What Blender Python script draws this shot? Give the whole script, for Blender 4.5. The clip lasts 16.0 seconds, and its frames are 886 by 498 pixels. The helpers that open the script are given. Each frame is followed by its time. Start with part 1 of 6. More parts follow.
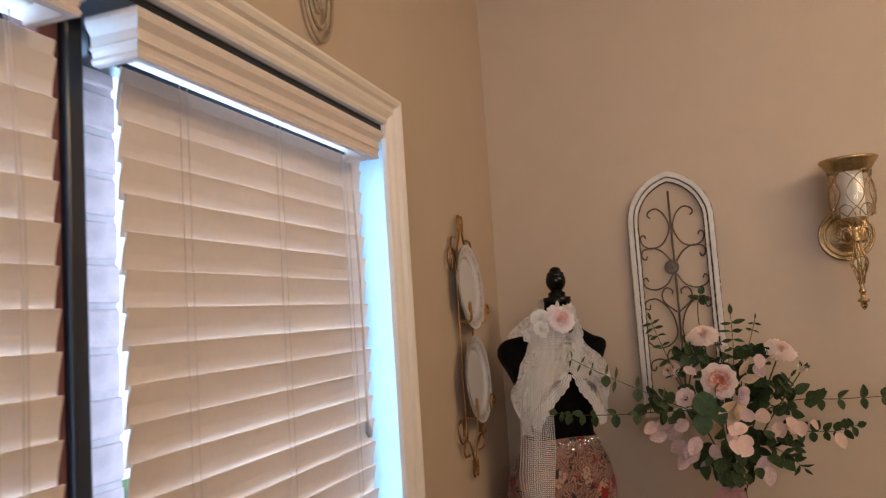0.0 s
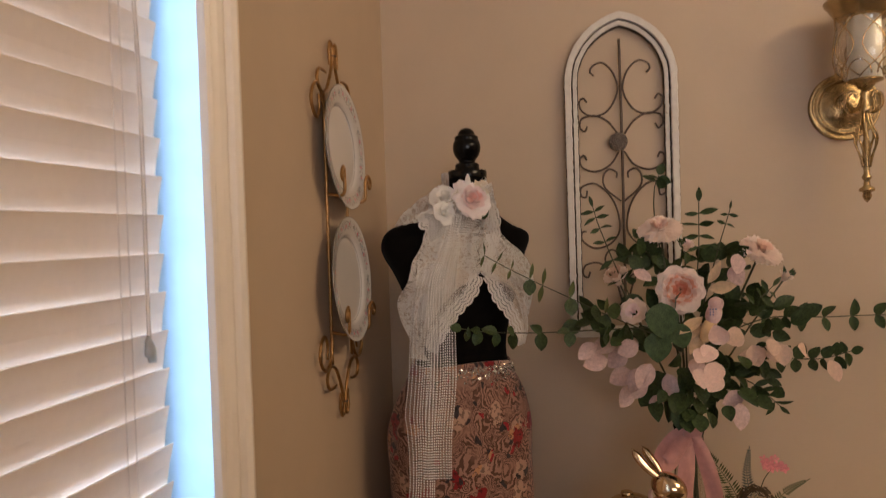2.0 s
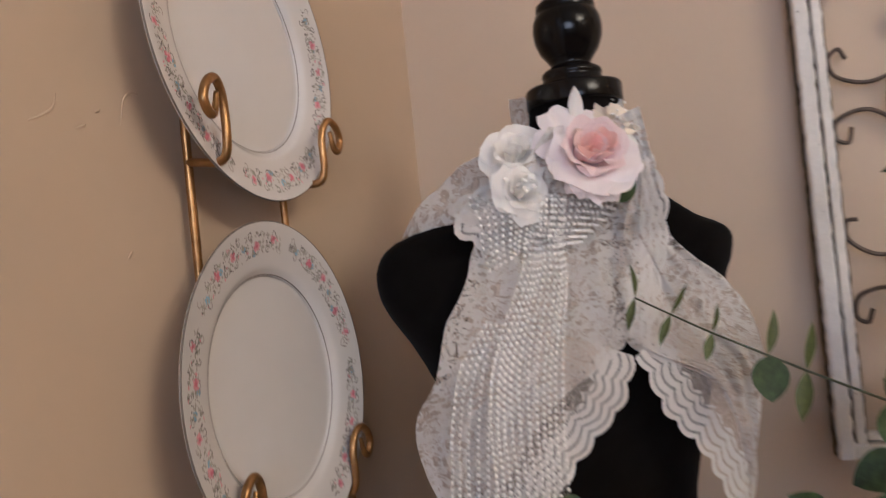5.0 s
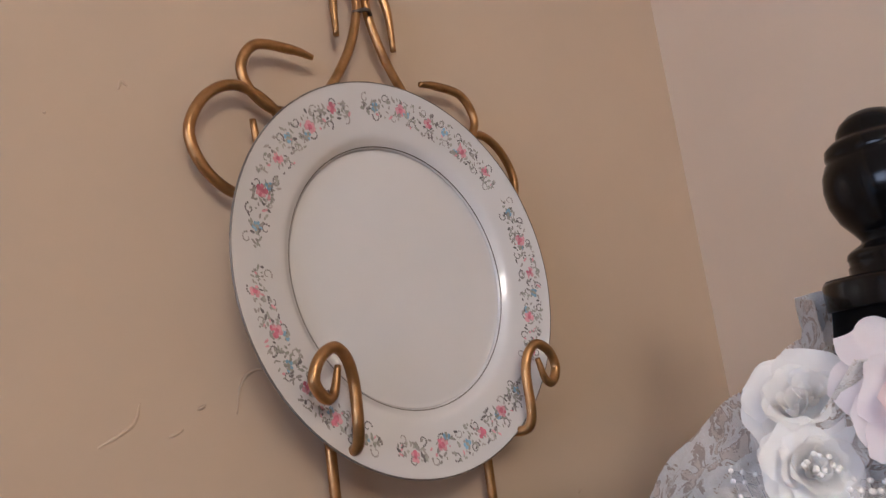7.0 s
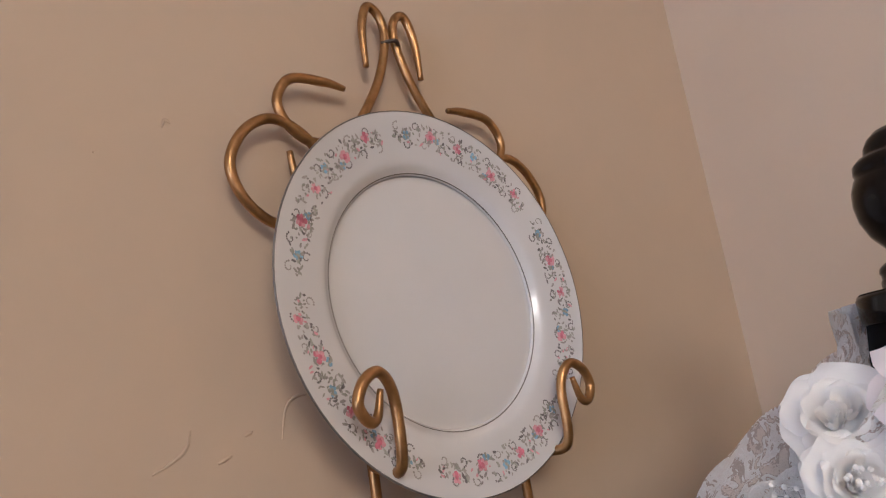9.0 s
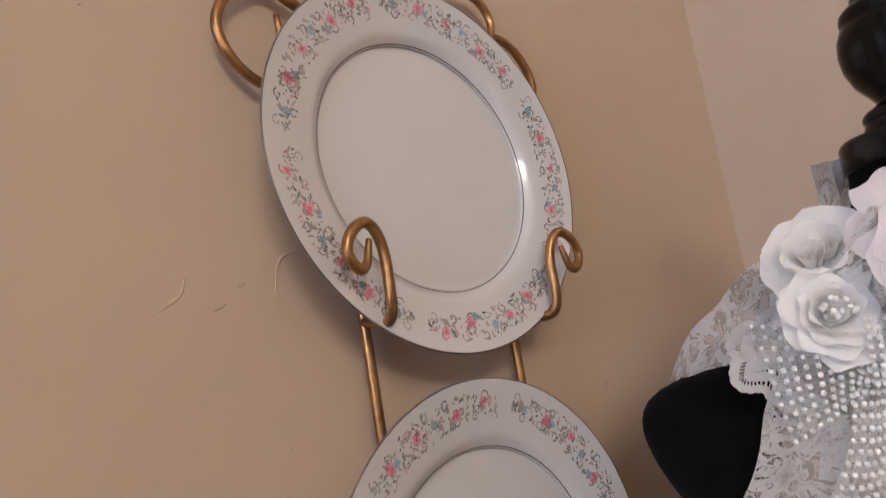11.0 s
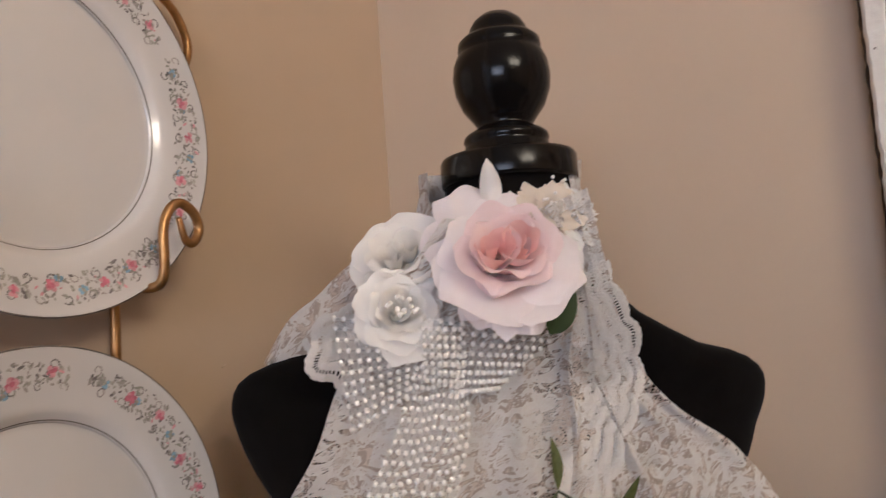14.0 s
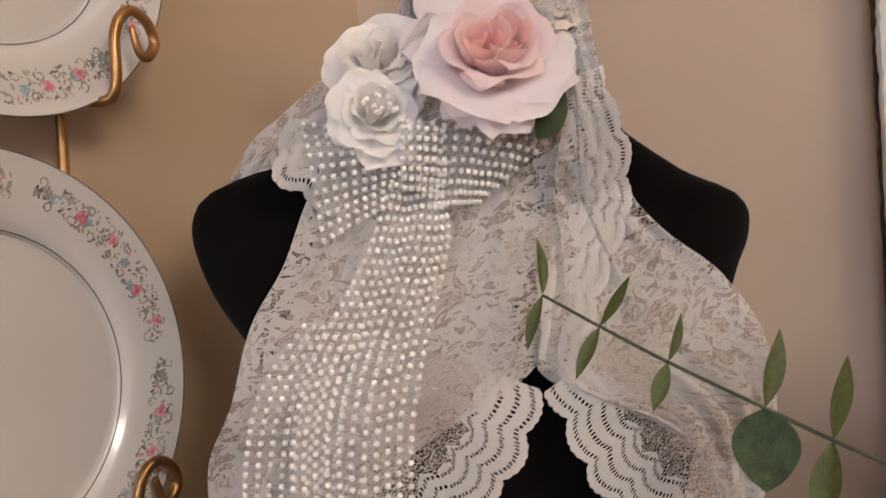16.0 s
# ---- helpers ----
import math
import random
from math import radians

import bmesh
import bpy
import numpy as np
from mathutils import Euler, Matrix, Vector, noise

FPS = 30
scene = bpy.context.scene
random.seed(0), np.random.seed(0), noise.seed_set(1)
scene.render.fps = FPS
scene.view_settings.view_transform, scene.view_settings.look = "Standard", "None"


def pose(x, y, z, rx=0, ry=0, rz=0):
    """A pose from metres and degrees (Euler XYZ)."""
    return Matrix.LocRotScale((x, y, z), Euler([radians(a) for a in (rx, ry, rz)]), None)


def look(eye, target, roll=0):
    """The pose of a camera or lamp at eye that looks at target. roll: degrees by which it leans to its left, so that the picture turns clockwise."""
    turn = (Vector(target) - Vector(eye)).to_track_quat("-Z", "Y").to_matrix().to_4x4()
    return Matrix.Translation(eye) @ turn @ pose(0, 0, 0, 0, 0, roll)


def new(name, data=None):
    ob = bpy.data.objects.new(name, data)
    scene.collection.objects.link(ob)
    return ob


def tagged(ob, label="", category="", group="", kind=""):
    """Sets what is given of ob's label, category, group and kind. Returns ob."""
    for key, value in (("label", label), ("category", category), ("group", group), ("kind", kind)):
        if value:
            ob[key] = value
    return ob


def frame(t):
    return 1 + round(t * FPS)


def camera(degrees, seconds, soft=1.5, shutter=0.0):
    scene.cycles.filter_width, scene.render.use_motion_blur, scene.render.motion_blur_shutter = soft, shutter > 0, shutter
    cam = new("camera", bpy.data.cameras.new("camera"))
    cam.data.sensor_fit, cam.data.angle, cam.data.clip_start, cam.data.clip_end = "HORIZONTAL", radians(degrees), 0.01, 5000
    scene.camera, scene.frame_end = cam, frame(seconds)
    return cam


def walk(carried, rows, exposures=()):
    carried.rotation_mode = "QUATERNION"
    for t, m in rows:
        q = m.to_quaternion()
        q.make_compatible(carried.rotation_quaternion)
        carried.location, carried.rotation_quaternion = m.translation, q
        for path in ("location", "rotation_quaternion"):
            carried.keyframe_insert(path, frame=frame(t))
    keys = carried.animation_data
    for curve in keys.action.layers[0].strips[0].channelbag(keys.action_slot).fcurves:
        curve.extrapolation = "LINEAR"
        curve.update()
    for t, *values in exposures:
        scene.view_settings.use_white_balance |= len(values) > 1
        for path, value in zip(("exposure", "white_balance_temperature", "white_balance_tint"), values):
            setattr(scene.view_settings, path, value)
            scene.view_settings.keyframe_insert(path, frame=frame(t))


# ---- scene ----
cam = camera(61.3, 16.0, soft=1.15, shutter=0.4)
PATH = [
    (0, (0.674, -2.522, 1.481), (0.029, -0.637, 1.658), -3.8),
    (0.5, (0.647, -2.365, 1.462), (0.043, -0.463, 1.602), -2.5),
    (1, (0.601, -2.229, 1.419), (0.016, -0.319, 1.508), -2.0),
    (1.5, (0.509, -2.048, 1.404), (0.119, -0.087, 1.426), -1.8),
    (2, (0.508, -1.875, 1.382), (0.128, 0.089, 1.337), -1.8),
    (2.5, (0.493, -1.722, 1.346), (0.101, 0.234, 1.202), -2.2),
    (3, (0.413, -1.542, 1.343), (0.048, 0.416, 1.165), -3.9),
    (3.2, (0.4, -1.467, 1.344), (0.057, 0.496, 1.17), -4.7),
    (5.3, (0.356, -0.871, 1.392), (-0.495, 0.937, 1.474), -6.0),
    (5.5, (0.359, -0.838, 1.403), (-0.642, 0.889, 1.528), -5.7),
    (6, (0.383, -0.761, 1.436), (-0.935, 0.729, 1.644), -6.0),
    (6.5, (0.385, -0.727, 1.47), (-1.013, 0.672, 1.769), -7.2),
    (7, (0.383, -0.726, 1.485), (-1.05, 0.621, 1.848), -7.8),
    (7.5, (0.391, -0.737, 1.493), (-1.051, 0.59, 1.895), -8.8),
    (8, (0.386, -0.741, 1.492), (-1.061, 0.576, 1.909), -9.0),
    (10.3, (0.381, -0.735, 1.457), (-1.081, 0.574, 1.841), -9.3),
    (10.5, (0.38, -0.733, 1.448), (-1.089, 0.575, 1.809), -9.4),
    (11, (0.381, -0.738, 1.432), (-1.105, 0.567, 1.727), -9.7),
    (11.5, (0.381, -0.731, 1.412), (-1.131, 0.555, 1.653), -10.0),
    (12, (0.386, -0.733, 1.395), (-1.14, 0.546, 1.58), -9.9),
    (12.5, (0.401, -0.736, 1.379), (-1.113, 0.562, 1.53), -8.2),
    (13, (0.415, -0.72, 1.392), (-0.891, 0.789, 1.517), -7.2),
    (13.5, (0.421, -0.709, 1.41), (-0.636, 0.984, 1.536), -5.5),
    (14, (0.432, -0.689, 1.418), (-0.511, 1.065, 1.604), -4.1),
    (14.5, (0.451, -0.677, 1.42), (-0.45, 1.096, 1.638), -3.4),
    (15, (0.453, -0.668, 1.404), (-0.439, 1.11, 1.611), -2.7),
    (15.5, (0.432, -0.663, 1.372), (-0.444, 1.133, 1.452), -2.6),
    (16, (0.406, -0.668, 1.355), (-0.46, 1.134, 1.353), -3.0),
]
# exposure of the clip's camera on the way: seconds, stops, kelvin, tint
EXPOSURES = [(0.0, -0.06, 5750, 14), (1.0, -0.02, 5700, 14), (1.5, 0.0, 5750, 14), (2.0, -0.10, 6080, 15), (3.2, -0.17, 6150, 15), (5.3, 0.62, 4750, 12), (8.0, 0.58, 4600, 12), (12.0, 0.60, 4750, 12), (13.5, 0.57, 4900, 12), (16.0, 0.66, 5130, 12)]
walk(cam, [(t, look(eye, target, roll)) for t, eye, target, roll in PATH], EXPOSURES)

# ---- light ----
world = bpy.data.worlds.new("sky")
scene.world = world
world.use_nodes = True
_nt = world.node_tree
_sky = _nt.nodes.new("ShaderNodeTexSky")
_sky.sky_type = "NISHITA"
_sky.sun_disc = False
_sky.sun_elevation = radians(38)
_sky.sun_rotation = radians(120)
_nt.nodes["Background"].inputs["Strength"].default_value = 0.15
_nt.links.new(_sky.outputs["Color"], _nt.nodes["Background"].inputs["Color"])

sun = new("sun", bpy.data.lights.new("sun", "SUN"))
sun.data.energy, sun.data.angle, sun.data.color = 2.0, radians(0.6), (1.0, 0.95, 0.88)
sun.matrix_world = look((0, 0, 8), (-4.0, 3.0, 0))


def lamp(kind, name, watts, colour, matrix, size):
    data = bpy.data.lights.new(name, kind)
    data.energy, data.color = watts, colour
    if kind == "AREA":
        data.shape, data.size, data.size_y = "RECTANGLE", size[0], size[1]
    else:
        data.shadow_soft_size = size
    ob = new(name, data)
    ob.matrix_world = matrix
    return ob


# added fill light behind the camera, skylight in the blind's window, unseen hanging lamp's bulbs
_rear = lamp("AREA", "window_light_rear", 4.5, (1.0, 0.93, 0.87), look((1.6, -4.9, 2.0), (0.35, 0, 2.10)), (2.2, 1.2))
_rear.data.spread = radians(48)   # beam narrowed so that less light reaches the lower walls
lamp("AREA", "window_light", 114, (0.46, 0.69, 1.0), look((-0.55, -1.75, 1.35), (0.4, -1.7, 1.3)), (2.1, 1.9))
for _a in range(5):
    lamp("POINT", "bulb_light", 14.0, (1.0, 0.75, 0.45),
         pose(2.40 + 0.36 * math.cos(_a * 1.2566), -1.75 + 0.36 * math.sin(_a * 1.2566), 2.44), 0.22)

# ---- materials ----


def material(name, colour, rough=0.6, metal=0.0, vary=0.12, scale=40.0, bump=0.0, bump_scale=None, wear=None,
             sheen=0.0, coat=0.0, spec=0.5, translucent=0.0):
    """A principled surface whose colour and relief vary at two scales."""
    m = bpy.data.materials.new(name)
    m.use_nodes = True
    t = m.node_tree
    p = t.nodes["Principled BSDF"]
    co = t.nodes.new("ShaderNodeTexCoord")
    n1, n2 = t.nodes.new("ShaderNodeTexNoise"), t.nodes.new("ShaderNodeTexNoise")
    n1.inputs["Scale"].default_value, n2.inputs["Scale"].default_value = scale, scale * 0.12
    n1.inputs["Detail"].default_value = 5
    for n in (n1, n2):
        t.links.new(co.outputs["Object"], n.inputs["Vector"])
    add = t.nodes.new("ShaderNodeMath")
    add.operation = "ADD"
    t.links.new(n1.outputs["Fac"], add.inputs[0])
    t.links.new(n2.outputs["Fac"], add.inputs[1])
    ramp = t.nodes.new("ShaderNodeMapRange")
    ramp.inputs["From Min"].default_value, ramp.inputs["From Max"].default_value = 0.7, 1.3
    t.links.new(add.outputs[0], ramp.inputs["Value"])
    mix = t.nodes.new("ShaderNodeMix")
    mix.data_type = "RGBA"
    mix.inputs["A"].default_value = (*[c * (1 - vary) for c in colour], 1)
    mix.inputs["B"].default_value = (*[min(1, c * (1 + vary)) for c in (wear or colour)], 1)
    t.links.new(ramp.outputs["Result"], mix.inputs["Factor"])
    t.links.new(mix.outputs["Result"], p.inputs["Base Color"])
    p.inputs["Roughness"].default_value = rough
    p.inputs["Metallic"].default_value = metal
    p.inputs["Specular IOR Level"].default_value = spec
    p.inputs["Sheen Weight"].default_value = sheen
    p.inputs["Coat Weight"].default_value = coat
    p.inputs["Coat Roughness"].default_value = 0.05
    if bump:
        b = t.nodes.new("ShaderNodeBump")
        b.inputs["Strength"].default_value = bump
        b.inputs["Distance"].default_value = 0.002
        n3 = t.nodes.new("ShaderNodeTexNoise")
        n3.inputs["Scale"].default_value = bump_scale or scale * 3
        n3.inputs["Detail"].default_value = 4
        t.links.new(co.outputs["Object"], n3.inputs["Vector"])
        t.links.new(n3.outputs["Fac"], b.inputs["Height"])
        t.links.new(b.outputs["Normal"], p.inputs["Normal"])
    if translucent:
        tr = t.nodes.new("ShaderNodeBsdfTranslucent")
        t.links.new(mix.outputs["Result"], tr.inputs["Color"])
        sh = t.nodes.new("ShaderNodeMixShader")
        sh.inputs["Fac"].default_value = translucent
        t.links.new(p.outputs["BSDF"], sh.inputs[1])
        t.links.new(tr.outputs["BSDF"], sh.inputs[2])
        t.links.new(sh.outputs[0], t.nodes["Material Output"].inputs["Surface"])
    return m


M = {}
M["wall"] = material("wall_paint", (0.530, 0.408, 0.289), 0.62, vary=0.035, scale=9, bump=0.22, bump_scale=26)
M["ceiling"] = material("ceiling_paint", (0.78, 0.75, 0.70), 0.9, vary=0.03, scale=12, bump=0.2, bump_scale=60)
M["floor"] = material("oak_floor", (0.075, 0.045, 0.028), 0.45, vary=0.3, scale=14)
M["trim"] = material("trim_paint", (0.82, 0.73, 0.62), 0.38, vary=0.03, scale=30, bump=0.06)
M["slat"] = material("slat_paint", (0.83, 0.71, 0.61), 0.42, vary=0.03, scale=60, bump=0.05, translucent=0.10)
# white lining; its blue-grey is the skylight's cast put into the colour
M["lining"] = material("lining_sky_tint", (0.42, 0.52, 0.58), 0.45, vary=0.05, scale=30, bump=0.06)
# brick and mortar paled towards lilac: blue daylight put into their colour
M["brick"] = material("daylit_brick", (0.60, 0.50, 0.51), 0.85, vary=0.25, scale=25, bump=0.5, bump_scale=120)
M["mortar"] = material("mortar", (0.48, 0.43, 0.44), 0.9, vary=0.15, scale=60, bump=0.4)
M["red_board"] = material("red_brown_board", (0.13, 0.035, 0.022), 0.7, vary=0.25, scale=40)
M["knob"] = material("clear_plastic_knob", (0.62, 0.64, 0.66), 0.15, vary=0.08, scale=80, translucent=0.4)
M["cord"] = material("blind_cord", (0.66, 0.56, 0.48), 0.8)
M["bronze_frame"] = material("dark_window_frame", (0.012, 0.012, 0.014), 0.3, vary=0.2)
M["grass"] = material("lawn", (0.07, 0.11, 0.03), 0.95, vary=0.5, scale=3)
M["gold_wire"] = material("antique_gold_wire", (0.36, 0.20, 0.075), 0.34, 0.9, vary=0.28, scale=120, bump=0.15, bump_scale=300)
M["gold"] = material("polished_gold", (0.62, 0.43, 0.24), 0.10, 1.0, vary=0.25, scale=90, wear=(0.75, 0.60, 0.40))
M["brass"] = material("antique_brass", (0.47, 0.335, 0.16), 0.27, 0.85, vary=0.35, scale=70, bump=0.25, bump_scale=200)
M["china"] = material("white_china", (0.66, 0.635, 0.625), 0.16, vary=0.02, scale=20, coat=0.6)
M["silver_line"] = material("silver_line", (0.15, 0.13, 0.115), 0.35, 0.0)
M["print_pink"] = material("print_pink", (0.58, 0.19, 0.25), 0.25, vary=0.3, scale=400)
M["print_pale"] = material("print_pale_pink", (0.66, 0.33, 0.37), 0.25, vary=0.2, scale=400)
M["print_blue"] = material("print_blue", (0.27, 0.42, 0.56), 0.25, vary=0.3, scale=400)
M["print_grey"] = material("print_grey", (0.36, 0.33, 0.31), 0.25, vary=0.3, scale=400)
M["print_dark"] = material("print_dark_grey", (0.20, 0.18, 0.18), 0.25, vary=0.3, scale=400)
M["print_sage"] = material("print_sage", (0.37, 0.36, 0.32), 0.25, vary=0.3, scale=400)
M["velvet"] = material("black_velvet", (0.006, 0.005, 0.0046), 0.95, vary=0.3, scale=60, spec=0.04, sheen=0.025)
M["lacquer"] = material("black_lacquer", (0.005, 0.0045, 0.0045), 0.17, vary=0.2, scale=40, bump=0.05, bump_scale=60, spec=0.2)
M["white_wood"] = material("distressed_white_wood", (0.66, 0.62, 0.57), 0.75, vary=0.12, scale=60, bump=0.5, bump_scale=120)
M["bare_wood"] = material("bare_dark_wood", (0.06, 0.045, 0.035), 0.8, vary=0.4, scale=80, bump=0.5)
M["iron"] = material("aged_iron", (0.115, 0.085, 0.065), 0.5, 0.6, vary=0.35, scale=150, bump=0.3, bump_scale=300)
M["rosette"] = material("rosette_metal", (0.20, 0.165, 0.14), 0.5, 0.5, vary=0.4, scale=160, bump=0.4, bump_scale=300)
M["candle"] = material("candle_wax", (0.80, 0.73, 0.62), 0.45, vary=0.04, scale=30)
M["scroll"] = material("cream_metal", (0.42, 0.33, 0.22), 0.5, 0.3, vary=0.25, scale=80)


def chipped(name):
    """White paint with small chips down to the dark wood."""
    m = material(name, (0.68, 0.64, 0.59), 0.75, vary=0.08, scale=60, bump=0.4, bump_scale=160)
    t = m.node_tree
    p = t.nodes["Principled BSDF"]
    was = p.inputs["Base Color"].links[0].from_socket
    co = t.nodes.new("ShaderNodeTexCoord")
    n = t.nodes.new("ShaderNodeTexNoise")
    n.inputs["Scale"].default_value, n.inputs["Detail"].default_value, n.inputs["Roughness"].default_value = 75.0, 6.0, 0.7
    t.links.new(co.outputs["Object"], n.inputs["Vector"])
    cut = t.nodes.new("ShaderNodeMapRange")
    cut.inputs["From Min"].default_value, cut.inputs["From Max"].default_value = 0.665, 0.68
    t.links.new(n.outputs["Fac"], cut.inputs["Value"])
    mix = t.nodes.new("ShaderNodeMix")
    mix.data_type = "RGBA"
    mix.inputs["B"].default_value = (0.09, 0.065, 0.05, 1)
    t.links.new(cut.outputs["Result"], mix.inputs["Factor"])
    t.links.new(was, mix.inputs["A"])
    t.links.new(mix.outputs["Result"], p.inputs["Base Color"])
    return m


M["chipped_white"] = chipped("chipped_white_paint")

# ---- mesh helpers ----


def part(name, bm, mat, parent=None, label="", smooth=True, matrix=None):
    """Links a bmesh as one mesh object, under a thing or a part."""
    me = bpy.data.meshes.new(name)
    bmesh.ops.recalc_face_normals(bm, faces=bm.faces)
    bm.to_mesh(me)
    bm.free()
    for q in (mat if isinstance(mat, (list, tuple)) else [mat]):
        me.materials.append(q)
    if smooth:
        me.shade_smooth()
    ob = new(name, me)
    if parent is not None:
        ob.parent = parent
    if matrix is not None:
        ob.matrix_local = matrix
    if label:
        ob["label"] = label
    return ob


def thing(name, label, category, matrix=None, group="", kind=""):
    ob = new(name)
    ob.empty_display_size = 0.05
    if matrix is not None:
        ob.matrix_world = matrix
    return tagged(ob, label, category, group, kind)


def box(bm, x0, x1, y0, y1, z0, z1, bevel=0.0):
    vs = bmesh.ops.create_cube(bm, size=1)["verts"]
    for v in vs:
        v.co = Vector(((x0 + x1) / 2 + v.co.x * (x1 - x0), (y0 + y1) / 2 + v.co.y * (y1 - y0), (z0 + z1) / 2 + v.co.z * (z1 - z0)))
    if bevel:
        es = list({e for v in vs for e in v.link_edges})
        bmesh.ops.bevel(bm, geom=es, offset=bevel, segments=2, affect="EDGES", profile=0.5)
    return bm


def boxes(*rows, bevel=0.0):
    bm = bmesh.new()
    for r in rows:
        box(bm, *r, bevel=bevel)
    return bm


def spline(pts, n=8):
    """Points of a smooth curve through pts."""
    p = [Vector(q) for q in pts]
    p = [2 * p[0] - p[1]] + p + [2 * p[-1] - p[-2]]
    out = []
    for i in range(1, len(p) - 2):
        a, b, c, d = p[i - 1:i + 3]
        for k in range(n):
            t = k / n
            out.append(0.5 * ((2 * b) + (c - a) * t + (2 * a - 5 * b + 4 * c - d) * t * t + (3 * b - a - 3 * c + d) * t ** 3))
    out.append(p[-2])
    return out


def tube(bm, pts, r, seg=8, ends=True):
    """A round bar along pts; r: one radius, or one for each point."""
    pts = [Vector(q) for q in pts]
    rs = r if isinstance(r, (list, tuple)) else [r] * len(pts)
    ref = None
    rings = []
    for i, q in enumerate(pts):
        d = (pts[min(i + 1, len(pts) - 1)] - pts[max(i - 1, 0)]).normalized()
        if ref is None:
            ref = d.orthogonal().normalized()
        ref = (ref - d * ref.dot(d)).normalized()
        o = d.cross(ref)
        rings.append([bm.verts.new(q + rs[i] * (ref * math.cos(a) + o * math.sin(a))) for a in (2 * math.pi * k / seg for k in range(seg))])
    for a, b in zip(rings, rings[1:]):
        for k in range(seg):
            bm.faces.new((a[k], a[(k + 1) % seg], b[(k + 1) % seg], b[k]))
    if ends:
        bm.faces.new(rings[0][::-1])
        bm.faces.new(rings[-1])
    return bm


def bar(pts, r, seg=8, n=8, smooth=True):
    return tube(bmesh.new(), spline(pts, n) if smooth else pts, r, seg)


def lathe(profile, seg=40, bm=None, centre=(0, 0, 0)):
    """A turned body from rows of radius and height."""
    bm = bm or bmesh.new()
    c = Vector(centre)
    rings = [[bm.verts.new(c + Vector((r * math.cos(2 * math.pi * k / seg), r * math.sin(2 * math.pi * k / seg), z))) for k in range(seg)]
             if r > 1e-5 else [bm.verts.new(c + Vector((0, 0, z)))] for r, z in profile]
    for a, b in zip(rings, rings[1:]):
        for k in range(seg):
            j = (k + 1) % seg
            if len(a) == 1 and len(b) == 1:
                continue
            if len(a) == 1:
                bm.faces.new((a[0], b[k], b[j]))
            elif len(b) == 1:
                bm.faces.new((a[k], a[j], b[0]))
            else:
                bm.faces.new((a[k], a[j], b[j], b[k]))
    return bm


def grid_mesh(bm, rows, uvs=None):
    """A sheet from rows of points, with uvs in metres where given."""
    vs = [[bm.verts.new(p) for p in r] for r in rows]
    layer = bm.loops.layers.uv.verify() if uvs else None
    for i in range(len(vs) - 1):
        for j in range(len(vs[0]) - 1):
            f = bm.faces.new((vs[i][j], vs[i][j + 1], vs[i + 1][j + 1], vs[i + 1][j]))
            if uvs:
                for l, (a, b) in zip(f.loops, ((i, j), (i, j + 1), (i + 1, j + 1), (i + 1, j))):
                    l[layer].uv = uvs[a][b]
    return bm


def interp(rows, x):
    """Linear reading of rows (x, values...) at x."""
    if x <= rows[0][0]:
        return rows[0][1:]
    for a, b in zip(rows, rows[1:]):
        if x <= b[0]:
            k = (x - a[0]) / (b[0] - a[0])
            return tuple(p + (q - p) * k for p, q in zip(a[1:], b[1:]))
    return rows[-1][1:]


def smooth_interp(rows, x):
    if x <= rows[0][0]:
        return rows[0][1:]
    for i in range(len(rows) - 1):
        a, b = rows[i], rows[i + 1]
        if x <= b[0]:
            k = (x - a[0]) / (b[0] - a[0])
            p, q = rows[max(i - 1, 0)], rows[min(i + 2, len(rows) - 1)]
            out = []
            for u, v, w, s in zip(p[1:], a[1:], b[1:], q[1:]):
                out.append(0.5 * (2 * v + (w - u) * k + (2 * u - 5 * v + 4 * w - s) * k * k + (3 * v - u - 3 * w + s) * k ** 3))
            return tuple(out)
    return rows[-1][1:]


# ---- the room ----
EAST, SOUTH, HIGH = 4.2, -5.2, 2.75
WY0, WY1, WZ0, WZ1 = -2.69, -0.944, 0.55, 1.932   # the double window's opening in the west wall, as the casing frames it
JAMB = -0.872   # the reveal stands back behind the casing
tagged(part("floor", boxes((-0.02, EAST, SOUTH, 0.02, -0.05, 0.0)), M["floor"], smooth=False), "brown oak floor of the sitting room", "floor", kind="structure")
tagged(part("ceiling", boxes((-0.02, EAST, SOUTH, 0.02, HIGH, HIGH + 0.05)), M["ceiling"], smooth=False), "plain off-white painted ceiling", "ceiling", kind="structure")
tagged(part("wall_west", boxes((-0.16, 0, SOUTH, WY0, 0, HIGH), (-0.16, 0, JAMB, 0.0, 0, HIGH), (-0.16, 0, WY0, JAMB, 0, WZ0), (-0.16, 0, WY0, JAMB, WZ1, HIGH)),
            M["wall"], smooth=False), "beige painted wall with a double window", "wall", kind="structure")
tagged(part("wall_north", boxes((-0.16, EAST, 0.0, 0.12, 0, HIGH)), M["wall"], smooth=False), "beige painted wall with a slight texture", "wall", kind="structure")
tagged(part("wall_east", boxes((EAST, EAST + 0.12, SOUTH, 0.12, 0, HIGH)), M["wall"], smooth=False), "beige painted plain wall", "wall", kind="structure")
tagged(part("wall_south", boxes((-0.16, EAST, SOUTH - 0.12, SOUTH, 0, HIGH)), M["wall"], smooth=False), "beige painted plain wall", "wall", kind="structure")
tagged(part("ground", boxes((-60, -0.3, -60, 60, -0.25, -0.2)), M["grass"], smooth=False), "green lawn outside the window", "ground", kind="structure")


